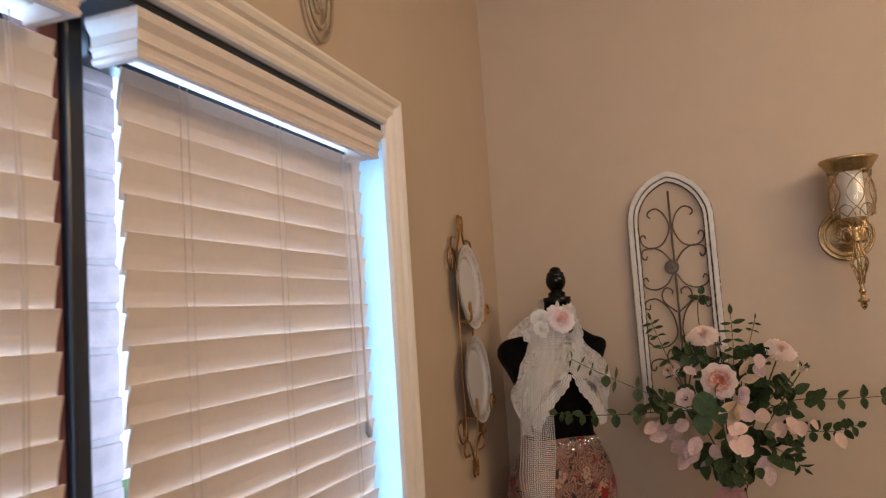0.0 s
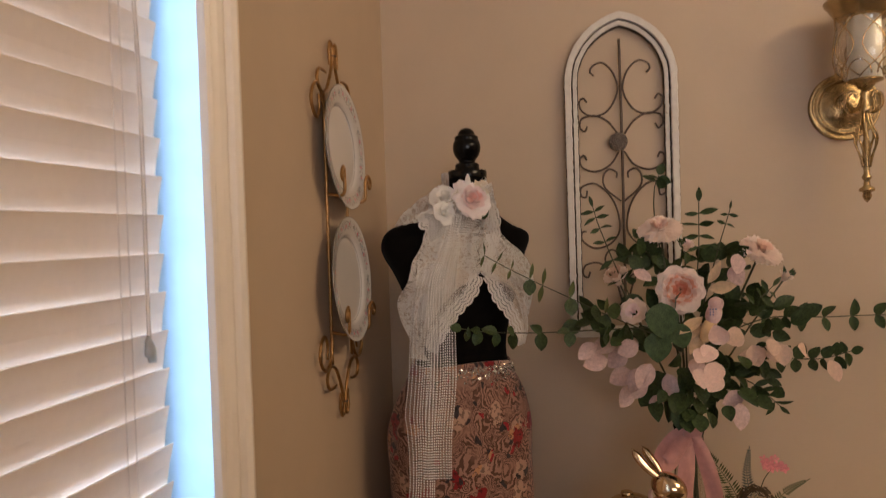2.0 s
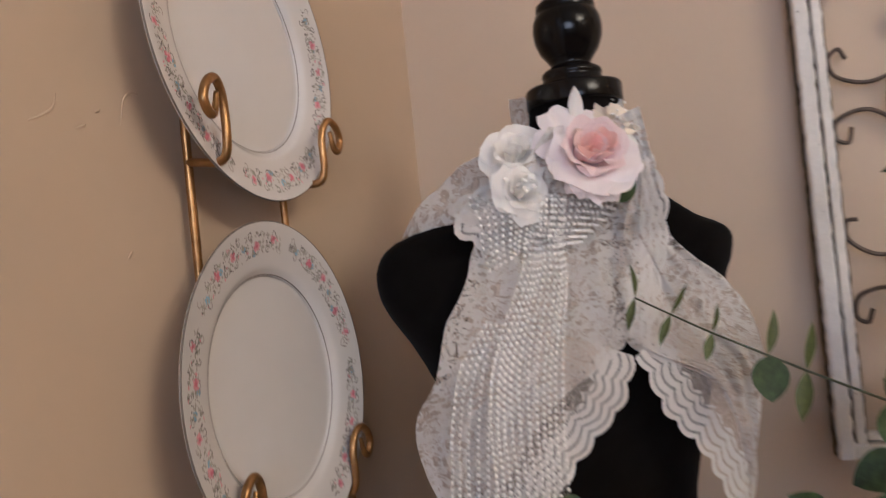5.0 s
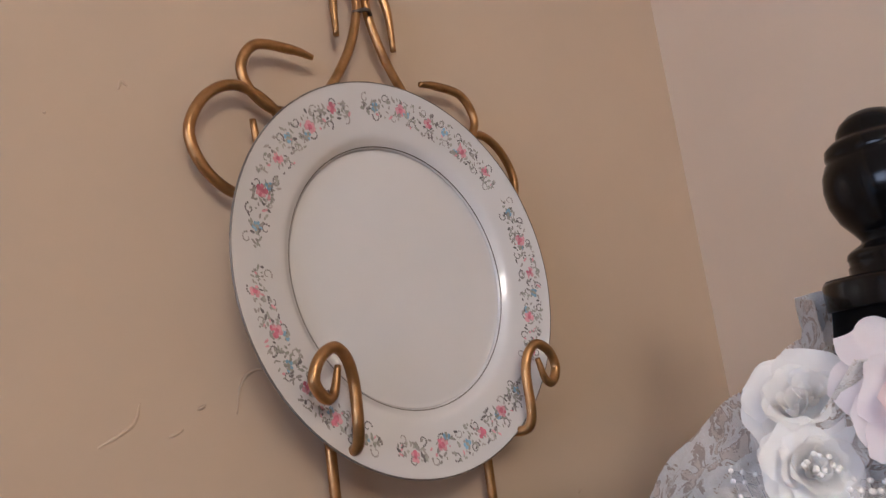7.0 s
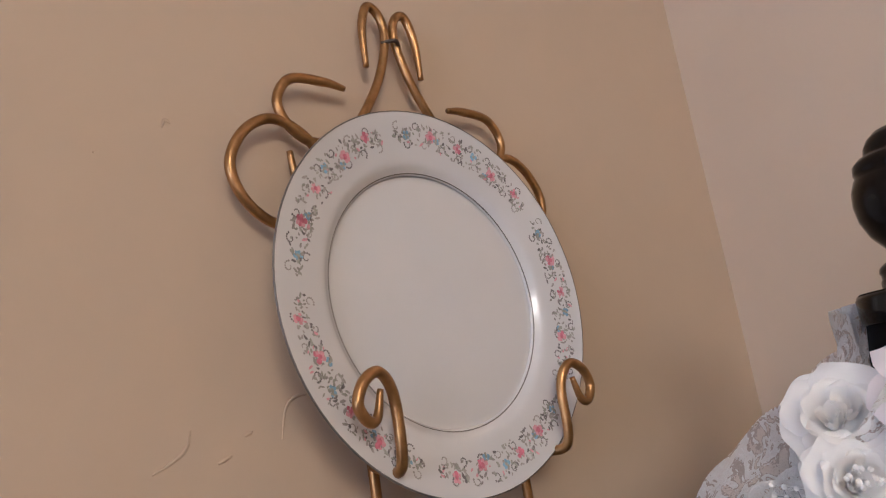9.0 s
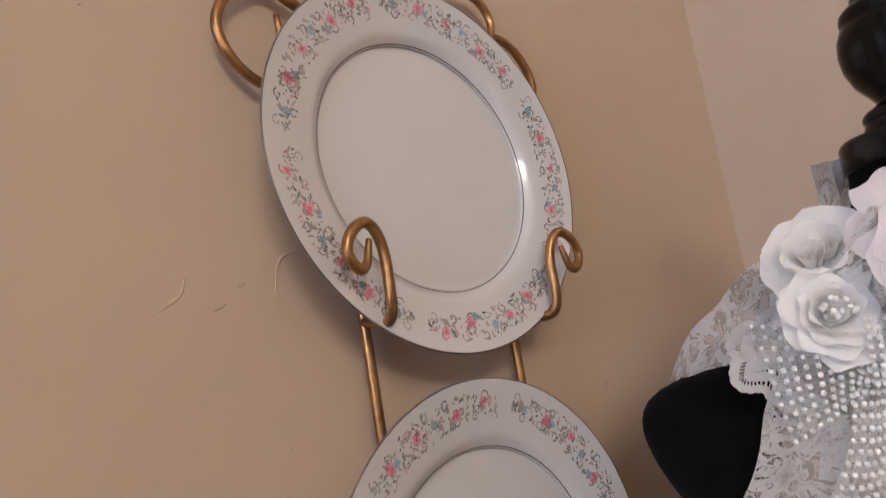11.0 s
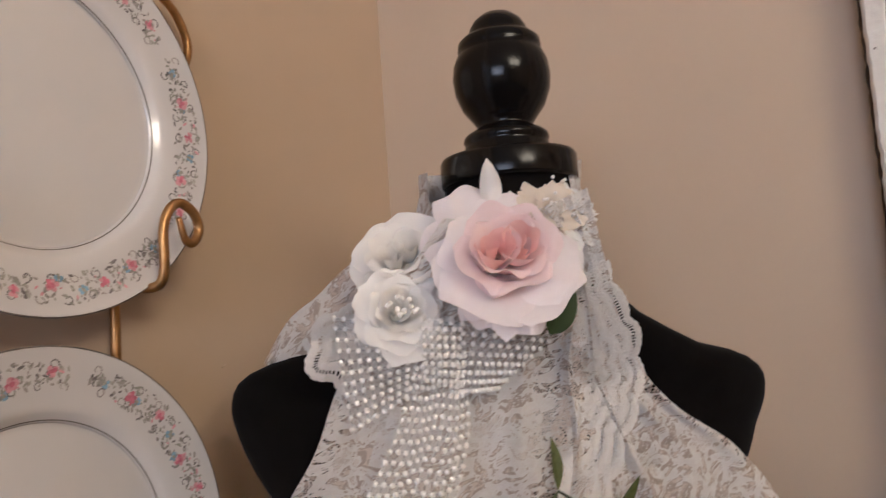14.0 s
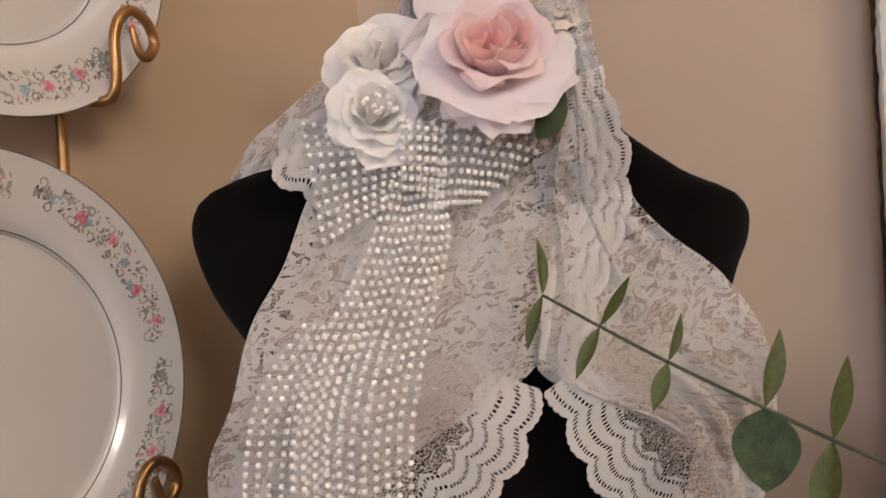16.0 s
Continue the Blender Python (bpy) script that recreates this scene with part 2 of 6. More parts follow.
# old runs and scuffs in the paint: along the wall, height
RUNS = [[(-0.585, 1.498), (-0.588, 1.489), (-0.596, 1.4835), (-0.606, 1.479)],
        [(-0.572, 1.479), (-0.564, 1.482)],
        [(-0.556, 1.491), (-0.551, 1.493)],
        [(-0.534, 1.486), (-0.530, 1.502), (-0.524, 1.508), (-0.516, 1.509)],
        [(-0.587, 1.664), (-0.585, 1.669), (-0.582, 1.667)],
        [(-0.624, 1.646), (-0.623, 1.645)],
        [(-0.539, 1.397), (-0.535, 1.402)],
        [(-0.260, 1.393), (-0.255, 1.395)]]


def paint_runs(wall):
    for line in RUNS:
        rows = spline([(0.0, y, z) for y, z in line], 6)
        n = len(rows)
        bm = tube(bmesh.new(), rows, [0.0011 * (0.35 + 0.65 * math.sin(math.pi * (k + 0.5) / n)) for k in range(n)], 6)
        bmesh.ops.scale(bm, vec=(0.45, 1, 1), verts=bm.verts)
        part("paint_run", bm, M["wall"], wall)


paint_runs(bpy.data.objects["wall_west"])


# casing round the opening: a moulded profile swept along the sides and the head, with mitred corners
def casing():
    prof = [(0.0, 0.0), (0.0, 0.012), (0.006, 0.016), (0.011, 0.010), (0.018, 0.010), (0.025, 0.017), (0.033, 0.021), (0.040, 0.015), (0.047, 0.016),
            (0.051, 0.025), (0.060, 0.030), (0.067, 0.029), (0.069, 0.0)]
    bm = bmesh.new()
    path = [(WY1, WZ0 - 0.03, 1, 0), (WY1, WZ1, 1, 1), (WY0, WZ1, -1, 1), (WY0, WZ0 - 0.03, -1, 0)]
    rows = [[bm.verts.new((0.0005 + h, y + sy * o, z + sz * o)) for o, h in prof] for y, z, sy, sz in path]
    for a, b in zip(rows, rows[1:]):
        for k in range(len(prof) - 1):
            bm.faces.new((a[k], a[k + 1], b[k + 1], b[k]))
    return bm


tagged(part("window_casing", casing(), M["trim"], smooth=False), "cream painted moulded window casing", "window casing", kind="structure")
tagged(part("window_sill", boxes((-0.15, 0.06, WY0 - 0.1, WY1 + 0.1, WZ0 - 0.035, WZ0), bevel=0.006), M["trim"], smooth=False),
       "cream painted window sill", "window sill", kind="structure")
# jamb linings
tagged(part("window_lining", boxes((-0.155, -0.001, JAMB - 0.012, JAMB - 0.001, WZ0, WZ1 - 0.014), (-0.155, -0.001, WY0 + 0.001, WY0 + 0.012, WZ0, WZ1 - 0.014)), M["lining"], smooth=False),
       "white lining of the window opening, skylight's blue put into its paint", "window lining", kind="structure")
# the head takes the dark frame colour for the shade above the valance
tagged(part("window_head", boxes((-0.155, -0.001, WY0 + 0.001, JAMB - 0.001, WZ1 - 0.013, WZ1 - 0.001)), M["bronze_frame"], smooth=False),
       "head of the window opening, its shade put into a dark colour", "window head", kind="structure")
MID = -1.776
for _i, (_y0, _y1) in enumerate(((MID + 0.032, JAMB - 0.014), (WY0 + 0.014, MID - 0.03))):
    _w = thing("window_%d" % (_i + 1), "tall dark-framed sash window behind a blind", "window", kind="structure")
    for _box in (((-0.15, -0.11, _y1 - 0.035, _y1, WZ0, WZ1 - 0.014) if _i == 0 else (-0.15, -0.11, _y0, _y0 + 0.035, WZ0, WZ1 - 0.014)),
                 (-0.15, -0.11, _y0 + 0.035, _y1 - 0.035, WZ0, WZ0 + 0.04), (-0.15, -0.11, _y0 + 0.035, _y1 - 0.035, WZ1 - 0.054, WZ1 - 0.014),
                 (-0.145, -0.115, _y0 + 0.035, _y1 - 0.035, 0.90, 0.94)):
        part("window_frame", boxes(_box, bevel=0.003), M["bronze_frame"], _w, smooth=False)
tagged(part("window_mullion", boxes((-0.155, -0.085, MID, MID + 0.030, WZ0, WZ1 - 0.014), bevel=0.004), M["bronze_frame"], smooth=False),
       "dark post between the two windows", "window mullion", kind="structure")
# added board, in place of the strip of brick beside the post
tagged(part("window_mullion_board", boxes((-0.150, -0.095, MID - 0.034, MID - 0.002, WZ0, WZ1 - 0.014), bevel=0.003), M["red_board"], smooth=False),
       "red-brown board added in place of brick beside the dark window post", "window mullion", kind="structure")

# the brick pier outside between the windows
_pier = thing("brick_pier", "brick pier outside between the two windows, daylight put into its colour", "brick pier", kind="structure")
part("mortar", boxes((-0.268, -0.176, MID + 0.050, MID + 0.178, 0.0, WZ1 + 0.3)), M["mortar"], _pier, smooth=False)
_bm = boxes((-0.05, 0.05, -0.067, 0.067, 0.0, 0.057), bevel=0.004)
_brick = bpy.data.meshes.new("brick")
_bm.to_mesh(_brick)
_bm.free()
_brick.materials.append(M["brick"])
for _k in range(34):
    _o = new("brick", _brick)
    _o.parent = _pier
    _o.matrix_local = pose(-0.222 + 0.001 * math.sin(_k * 2.3), MID + 0.114 + 0.002 * math.sin(_k * 1.7), 0.004 + 0.0665 * _k)

# bright hazy daylight beyond the window
_m = bpy.data.materials.new("hazy_daylight")
_m.use_nodes = True
_p = _m.node_tree.nodes["Principled BSDF"]
_p.inputs["Base Color"].default_value = (0.6, 0.7, 0.8, 1)
_p.inputs["Emission Color"].default_value = (0.72, 0.90, 1.0, 1)
_p.inputs["Emission Strength"].default_value = 2.2
tagged(part("backdrop", boxes((-6.1, -6.0, -9.0, 12.0, -0.2, 6.0)), _m, smooth=False), "pale bright daylight haze outside the window", "backdrop", kind="structure")


# ---- blinds ----
def slat_mesh():
    """One painted slat, 1 m long, slightly crowned, with rounded edges."""
    bm = bmesh.new()
    prof = [(-0.030, 0.0), (-0.0295, 0.0013), (-0.015, 0.0026), (0, 0.003), (0.015, 0.0026), (0.0295, 0.0013), (0.030, 0.0),
            (0.0295, -0.0011), (0, 0.0004), (-0.0295, -0.0011)]
    a = [bm.verts.new((x, -0.5, z)) for x, z in prof]
    b = [bm.verts.new((x, 0.5, z)) for x, z in prof]
    n = len(prof)
    for k in range(n):
        bm.faces.new((a[k], a[(k + 1) % n], b[(k + 1) % n], b[k]))
    bm.faces.new(a[::-1])
    bm.faces.new(b)
    bmesh.ops.recalc_face_normals(bm, faces=bm.faces)
    me = bpy.data.meshes.new("slat")
    bm.to_mesh(me)
    bm.free()
    me.materials.append(M["slat"])
    return me


SLAT = slat_mesh()
PITCH = 0.0513
BX = -0.046   # how far back the slats hang in the opening


def blind(y0, y1, label, zb=1.832, short=0.085):
    b = thing("window_blind", label, "blind", group="window blinds")
    ln, mid = y1 - y0, (y0 + y1) / 2
    # valance: a moulded board with returns at both ends
    prof = [(0.0, 0.0), (0.012, 0.0), (0.014, 0.006), (0.011, 0.012), (0.013, 0.02), (0.017, 0.024), (0.014, 0.029), (0.014, 0.044),
            (0.018, 0.05), (0.022, 0.056), (0.024, 0.064), (0.022, 0.072), (0.0, 0.072)]
    path = [(-0.045, y0 - 0.046, 0, -1), (0.016, y0 - 0.046, 1, -1), (0.016, y1 - short, 1, 1), (-0.045, y1 - short, 0, 1)]
    bm = bmesh.new()
    rows = [[bm.verts.new((x + sx * o, y + sy * o, zb + 0.86 * h)) for o, h in prof] for x, y, sx, sy in path]
    for a, c in zip(rows, rows[1:]):
        for k in range(len(prof)):
            j = (k + 1) % len(prof)
            bm.faces.new((a[k], a[j], c[j], c[k]))
    bm.faces.new(rows[0])
    bm.faces.new(rows[-1][::-1])
    part("valance", bm, M["slat"], b, "cream painted moulded valance", smooth=False)
    part("headrail", boxes((BX - 0.035, BX + 0.018, y0, y1, 1.872, 1.915), bevel=0.003), M["slat"], b, smooth=False)
    count = 27
    for i in range(count):
        z = 1.8493 - i * PITCH if i else 1.821
        o = new("slat", SLAT)
        o.parent = b
        tilt = -79.3 - 1.2 * math.sin(i * 2.4)
        o.matrix_local = Matrix.Translation((BX - 0.010 + 0.001 * math.sin(i * 1.7), mid, z)) @ Matrix.Rotation(radians(tilt), 4, "Y") @ Matrix.Diagonal((1, ln + 0.004 * math.sin(i * 3.1), 1, 1))
    zl = 1.8493 - count * PITCH
    part("bottom_rail", boxes((BX - 0.030, BX + 0.010, y0, y1, zl - 0.01, zl + 0.008), bevel=0.004), M["slat"], b, smooth=False)
    xc = BX + 0.0035
    for y in (y0 + 0.11, mid, y1 - 0.11):
        for dy in (0.0, 0.018):
            part("ladder_cord", bar([(xc, y + dy, 1.87), (xc + 0.001, y + dy - 0.001, 1.4), (xc, y + dy, zl)], 0.0006, 6), M["cord"], b)
    for dy, zz in ((0.060, 1.240), (0.066, 1.248)):
        _cord = part("lift_cord", bar([(xc + 0.003, y1 - dy - 0.015, 1.86), (xc + 0.005, y1 - dy, 1.6), (xc + 0.005, y1 - dy, zz)], 0.0011, 6), M["cord"], b)
        part("cord_knob", lathe([(0.0, 0.015), (0.002, 0.015), (0.0046, 0.008), (0.0056, -0.005), (0.0048, -0.011), (0, -0.0115)], 12, centre=(xc + 0.006, y1 - dy, zz)), M["knob"], _cord, "small translucent cord knob")
    return b


blind(-1.715, -0.960, "cream wooden blind with closed slats and a moulded valance")
blind(-2.62, -1.826, "cream wooden blind in the farther window, slats closed", 1.850, 0.052)


# ---- metal scroll over the window ----
def wall_scroll():
    t = thing("wall_scroll", "cream painted metal scroll hung above the window", "wall decor", pose(0.012, -1.243, 2.033))
    def oval(ry, rz, cz, a0, a1, shrink=0.0, cy=0.0):
        return [(0, cy + (ry * (1 - shrink * k / 40)) * math.sin(a0 + (a1 - a0) * k / 40), cz - (rz * (1 - shrink * k / 40)) * math.cos(a0 + (a1 - a0) * k / 40)) for k in range(41)]
    for ry, rz, cz, sh in ((0.06, 0.115, 0.115, 0.0), (0.043, 0.085, 0.105, 0.15), (0.025, 0.055, 0.1, 0.55)):
        part("scroll_bar", bar(oval(ry, rz, cz, -2.6, 3.4, sh), 0.0042, 8, 2), M["scroll"], t)
    return t


wall_scroll()


# ---- plate rack and plates ----
RY = -0.424


def plate_rack():
    t = thing("plate_rack", "antique gold wire plate rack with scrolls hung on the wall", "plate rack", pose(0.0, RY, 0.0))
    r = 0.0033
    for s in (1, -1):
        part("upright", bar([(0.012, s * 0.061, 1.66), (0.012, s * 0.061, 1.40), (0.012, s * 0.061, 1.13)], r, 10), M["gold_wire"], t)
        for zc, up in ((1.382, 1), (1.406, -1)):
            f = lambda y, z: (0.013, s * y, zc + up * (z - 1.397 - 0.005) - (0.04 if s > 0 else 0.0) * y)
            # the S bar from the crown to the side scroll
            tip = [f(0.024, 1.742), f(0.023, 1.772), f(0.016, 1.79), f(0.006, 1.783), f(0.005, 1.763), f(0.018, 1.728), f(0.044, 1.692), f(0.072, 1.681), f(0.090, 1.69), f(0.096, 1.706), f(0.085, 1.722), f(0.060, 1.724), f(0.045, 1.722)]
            sp = spline(tip, 8)
            n = len(sp)
            part("scroll_bar", tube(bmesh.new(), sp, [r * (0.62 + 0.38 * min(1, i / 9, (n - 1 - i) / 9)) for i in range(n)], 10), M["gold_wire"], t)
            g = f
            f = lambda y, z: g(y, z + (0.009 if up > 0 else 0.0))   # the upper rings sit a little higher
            ring = [f(0.0915, 1.664), f(0.090, 1.634), f(0.104, 1.618), f(0.123, 1.630), f(0.131, 1.652), f(0.120, 1.674), f(0.10, 1.684), f(0.078, 1.674), f(0.066, 1.652), f(0.061, 1.63)]
            sp = spline(ring, 8)
            n = len(sp)
            part("scroll_bar", tube(bmesh.new(), sp, [r * (0.62 + 0.38 * min(1, i / 9)) for i in range(n)], 10), M["gold_wire"], t)
        for z0 in (1.455 - 0.004 * s, 1.186 - 0.003 * s):
            hook = [(0.012, s * 0.061, z0 + 0.004), (0.026, s * 0.0635, z0 + 0.002), (0.040, s * 0.066, z0), (0.0485, s * 0.0675, z0 + 0.003), (0.0515, s * 0.068, z0 + 0.014),
                    (0.0515, s * 0.068, z0 + 0.036), (0.0525, s * 0.072, z0 + 0.049), (0.054, s * 0.080, z0 + 0.0545), (0.055, s * 0.090, z0 + 0.049), (0.055, s * 0.0945, z0 + 0.038),
                    (0.055, s * 0.089, z0 + 0.029), (0.0545, s * 0.083, z0 + 0.031), (0.054, s * 0.0785, z0 + 0.045)]
            sp = spline(hook, 7)
            n = len(sp)
            part("hook", tube(bmesh.new(), sp, [r * (0.55 + 0.45 * min(1, (n - 1 - i) / 12)) for i in range(n)], 10), M["gold_wire"], t)
    part("binding", bar([(0.013, -0.008, 1.743), (0.019, 0.0, 1.744), (0.013, 0.008, 1.743)], 0.0016, 6), M["iron"], t)
    part("binding", bar([(0.013, -0.008, 1.045), (0.019, 0.0, 1.044), (0.013, 0.008, 1.045)], 0.0016, 6), M["iron"], t)
    return t


RIM = [(0.0, 0.0), (0.083, 0.0), (0.0865, 0.0010), (0.090, 0.0035), (0.094, 0.0062), (0.101, 0.0080), (0.117, 0.0108), (0.1265, 0.0127), (0.1295, 0.0133)]


def rim_height(r):
    return interp(RIM, r)[0]


def plate(matrix, turn, seed):
    rnd = random.Random(seed)
    t = thing("dinner_plate", "white china plate with a printed floral rim on the rack", "plate", matrix, group="plates on the rack")
    back = [(0.1298, 0.0125), (0.1285, 0.0105), (0.117, 0.0070), (0.10, 0.0025), (0.092, -0.003), (0.083, -0.005), (0.081, -0.0075), (0.077, -0.0075), (0.076, -0.005), (0.0, -0.005)]
    part("plate_body", lathe(spline2(RIM) + back, 96), M["china"], t)
    # silver lines at the well and at the rim
    part("well_line", lathe([(0.0877, rim_height(0.0877) + 0.0003), (0.0880, rim_height(0.0880) + 0.0005), (0.0884, rim_height(0.0884) + 0.0003)], 96), M["silver_line"], t, "fine dark silver line")
    part("rim_line", lathe([(0.1291, 0.0135), (0.1298, 0.0135), (0.1301, 0.0128), (0.1297, 0.0122)], 96), M["silver_line"], t, "fine silver rim line")
    # printed sprays round the rim
    bm = bmesh.new()
    idx = {"print_pink": 0, "print_pale": 1, "print_blue": 2, "print_grey": 3, "print_sage": 4, "print_dark": 5}

    def blot(r, a, size, mat, n=6, stretch=1.0, ang=0.0, lift=0.0003):
        c, vs = (r, a), []
        for k in range(n):
            w = 2 * math.pi * k / n
            q = size * (1 + 0.25 * rnd.uniform(-1, 1))
            dx, dy = q * math.cos(w) * stretch, q * math.sin(w)
            dr, da = dx * math.cos(ang) - dy * math.sin(ang), (dx * math.sin(ang) + dy * math.cos(ang)) / r
            rr = min(0.1260, max(0.0970, r + dr))
            vs.append(bm.verts.new((rr * math.cos(a + da), rr * math.sin(a + da), rim_height(rr) + lift)))
        f = bm.faces.new(vs)
        f.material_index = idx[mat]

    def flower(r, a, size, petal, heart, n=5):
        for k in range(n):
            w = 2 * math.pi * k / n + rnd.random()
            blot(r + size * 0.62 * math.cos(w), a + size * 0.62 * math.sin(w) / r, size * rnd.uniform(0.36, 0.52), petal if rnd.random() < 0.75 else heart, 6)
        blot(r, a, size * 0.42, heart, 6, lift=0.00045)

    sprays = 5
    for s in range(sprays):
        a0 = turn + 2 * math.pi * s / sprays
        span = 2 * math.pi / sprays * 0.92
        for q, kind in ((0.10, "pale"), (0.28, "pink"), (0.32, "blue2"), (0.43, "blue"), (0.55, "pale"), (0.74, "pink"), (0.70, "blue2"), (0.91, "blue")):
            a = a0 + span * q
            r = 0.1130 + 0.0035 * math.sin(q * 12) + rnd.uniform(-0.0015, 0.0015)
            if kind == "pale":
                flower(r, a, 0.0038, "print_pale", "print_pink")
            elif kind == "pink":
                flower(r - 0.002, a, 0.0043, "print_pale", "print_pink", 6)
                flower(r - 0.002, a, 0.0025, "print_pink", "print_pale", 4)
            else:
                flower(r + (0.004 if kind == "blue" else -0.004), a, 0.0033 if kind == "blue" else 0.0028, "print_blue", "print_sage")
        for k in range(240):
            q = rnd.random()
            wide = 0.0098 * math.sin(math.pi * min(1, max(0.08, q))) ** 0.5
            r, a = 0.1130 + rnd.uniform(-1, 1) * wide, a0 + span * q
            blot(r, a, rnd.uniform(0.00055, 0.00105), rnd.choice(("print_grey", "print_sage", "print_grey", "print_sage", "print_dark", "print_pale" if k % 3 == 0 else "print_grey")), 5, rnd.uniform(1.3, 2.6), rnd.uniform(0, 3.1))
        for k in range(16):   # curling stems
            q = (k + 0.5) / 16
            ca, cr = a0 + span * q, 0.1130 + (0.0062 if k % 2 else -0.0062)
            w0 = rnd.uniform(0, 6.28)
            for j in range(11):
                w, rad = w0 + j * 0.50, 0.0033 - j * 0.0002
                blot(cr + rad * math.cos(w), ca + rad * math.sin(w) / cr, 0.00080 - 0.00004 * j, "print_dark" if k % 3 else "print_grey", 5)
    part("floral_print", bm, [M[k] for k in idx], t, "printed pink and blue flower sprays", smooth=False)
    return t


def spline2(rows):
    return [(v.x, v.y) for v in spline([(r, z, 0) for r, z in rows], 4)]


def plate_pose(x, y, z):
    # plate axis points into the room, the foot leans out
    face = Matrix(((0, 0, 1), (1, 0, 0), (0, 1, 0))).to_4x4()
    return Matrix.Translation((x, y, z)) @ Matrix.Rotation(radians(-3.0), 4, "Y") @ Matrix.Rotation(radians(1.0), 4, "Z") @ face @ Matrix.Scale(0.967, 4)


plate_rack()
plate(plate_pose(0.024, -0.4247, 1.5585), 0.62, 3)
plate(plate_pose(0.032, -0.4330, 1.2930), 0.12, 4)

# ---- the dress form ----
FORM = Matrix.Translation((0.226, -0.206, 0.010)) @ Matrix(((0.81, -0.586, 0), (0.586, 0.81, 0), (0, 0, 1))).to_4x4()   # x: to its left hand, -y: to the front

# height, half width, front, back, centre across
TORSO = [(0.45, 0.11, 0.07, 0.09, -0.008), (0.80, 0.158, 0.096, 0.115, -0.010), (0.93, 0.162, 0.094, 0.118, -0.010), (1.0, 0.144, 0.088, 0.10, -0.010), (1.06, 0.114, 0.078, 0.075, -0.008), (1.11, 0.104, 0.074, 0.066, -0.006),
         (1.16, 0.109, 0.088, 0.068, -0.006), (1.21, 0.121, 0.104, 0.072, -0.008), (1.255, 0.134, 0.112, 0.076, -0.010), (1.29, 0.150, 0.104, 0.078, -0.012), (1.322, 0.168, 0.090, 0.076, -0.014),
         (1.350, 0.176, 0.072, 0.070, -0.015), (1.369, 0.175, 0.050, 0.062, -0.015), (1.382, 0.165, 0.044, 0.055, -0.014), (1.394, 0.138, 0.042, 0.050, -0.009), (1.405, 0.099, 0.042, 0.048, -0.010), (1.414, 0.072, 0.043, 0.046, -0.012),
         (1.424, 0.060, 0.044, 0.046, -0.013), (1.44, 0.049, 0.043, 0.044, -0.013), (1.48, 0.040, 0.039, 0.040, -0.013), (1.504, 0.039, 0.038, 0.039, -0.013)]


def nod(z):
    """How far the form leans to its front at a height: the neck stands before the shoulders."""
    k = min(1.0, max(0.0, (z - 1.325) / 0.105))
    return 0.068 * k * k * (3 - 2 * k)


def ring(z, n, rows, grow=0.0):
    w, f, b, c = smooth_interp(rows, z)
    p = 2.35 if z < 1.39 else 2.0
    out = []
    for k in range(n):
        a = 2 * math.pi * k / n
        ca, sa = math.cos(a), math.sin(a)
        x = (w + grow) * math.copysign(abs(ca) ** (2 / p), ca)
        d = (f if sa < 0 else b) + grow
        droop = min(0.019, 0.24 * max(0.0, c + x - 0.022)) * min(1.0, max(0.0, (z - 1.30) / 0.06))   # left shoulder lowered to fit its outline in the camera's view
        out.append((c + x, d * math.copysign(abs(sa) ** (2 / p), sa) - nod(z), z - droop))
    return out


def loft(bm, rings, cap=True, mat=0):
    vs = [[bm.verts.new(p) for p in r] for r in rings]
    n = len(vs[0])
    fs = []
    for a, b in zip(vs, vs[1:]):
        for k in range(n):
            fs.append(bm.faces.new((a[k], a[(k + 1) % n], b[(k + 1) % n], b[k])))
    if cap:
        fs.append(bm.faces.new(vs[0][::-1]))
        fs.append(bm.faces.new(vs[-1]))
    for f in fs:
        f.material_index = mat
    return bm


def dress_form():
    bm = bmesh.new()
    zs = [0.45 + 0.02 * i for i in range(43)] + [1.305 + 0.006 * i for i in range(33)] + [1.504]
    loft(bm, [ring(z, 56, TORSO) for z in zs])
    turned = [(0.0000, 1.4910), (0.0428, 1.4910), (0.0430, 1.4930), (0.0430, 1.5065), (0.0418, 1.5090), (0.0300, 1.5095), (0.0275, 1.5110), (0.0275, 1.5155), (0.0265, 1.5170), (0.0265, 1.5196), (0.0272, 1.5210), (0.0265, 1.5240), (0.0245, 1.5260), (0.0185, 1.5295), (0.0178, 1.5315),
              (0.0205, 1.5360), (0.0262, 1.5440), (0.0302, 1.5550), (0.0312, 1.5650), (0.0302, 1.5740), (0.0275, 1.5810), (0.0262, 1.5825), (0.0268, 1.5850), (0.0262, 1.5900), (0.0228, 1.5935), (0.0195, 1.5950), (0.0188, 1.5965), (0.0182, 1.6000), (0.0155, 1.6050), (0.0105, 1.6095), (0.0050, 1.6115), (0.0000, 1.6120)]
    before = set(bm.faces)
    turned = [(r * 0.97, 1.503 + (z - 1.509) * 0.90) for r, z in turned]
    lathe(turned, 48, bm, (-0.013, -0.070, 0))
    lathe([(0.0, 0.0), (0.16, 0.0), (0.16, 0.02), (0.05, 0.03), (0.018, 0.05), (0.018, 0.47), (0.0, 0.47)], 32, bm)
    for f in bm.faces:
        if f not in before:
            f.material_index = 1
    ob = part("dress_form", bm, [M["velvet"], M["lacquer"]])
    ob.matrix_world = FORM
    return tagged(ob, "black velvet dress form with a turned lacquered neck finial", "dress form")


dress_form()

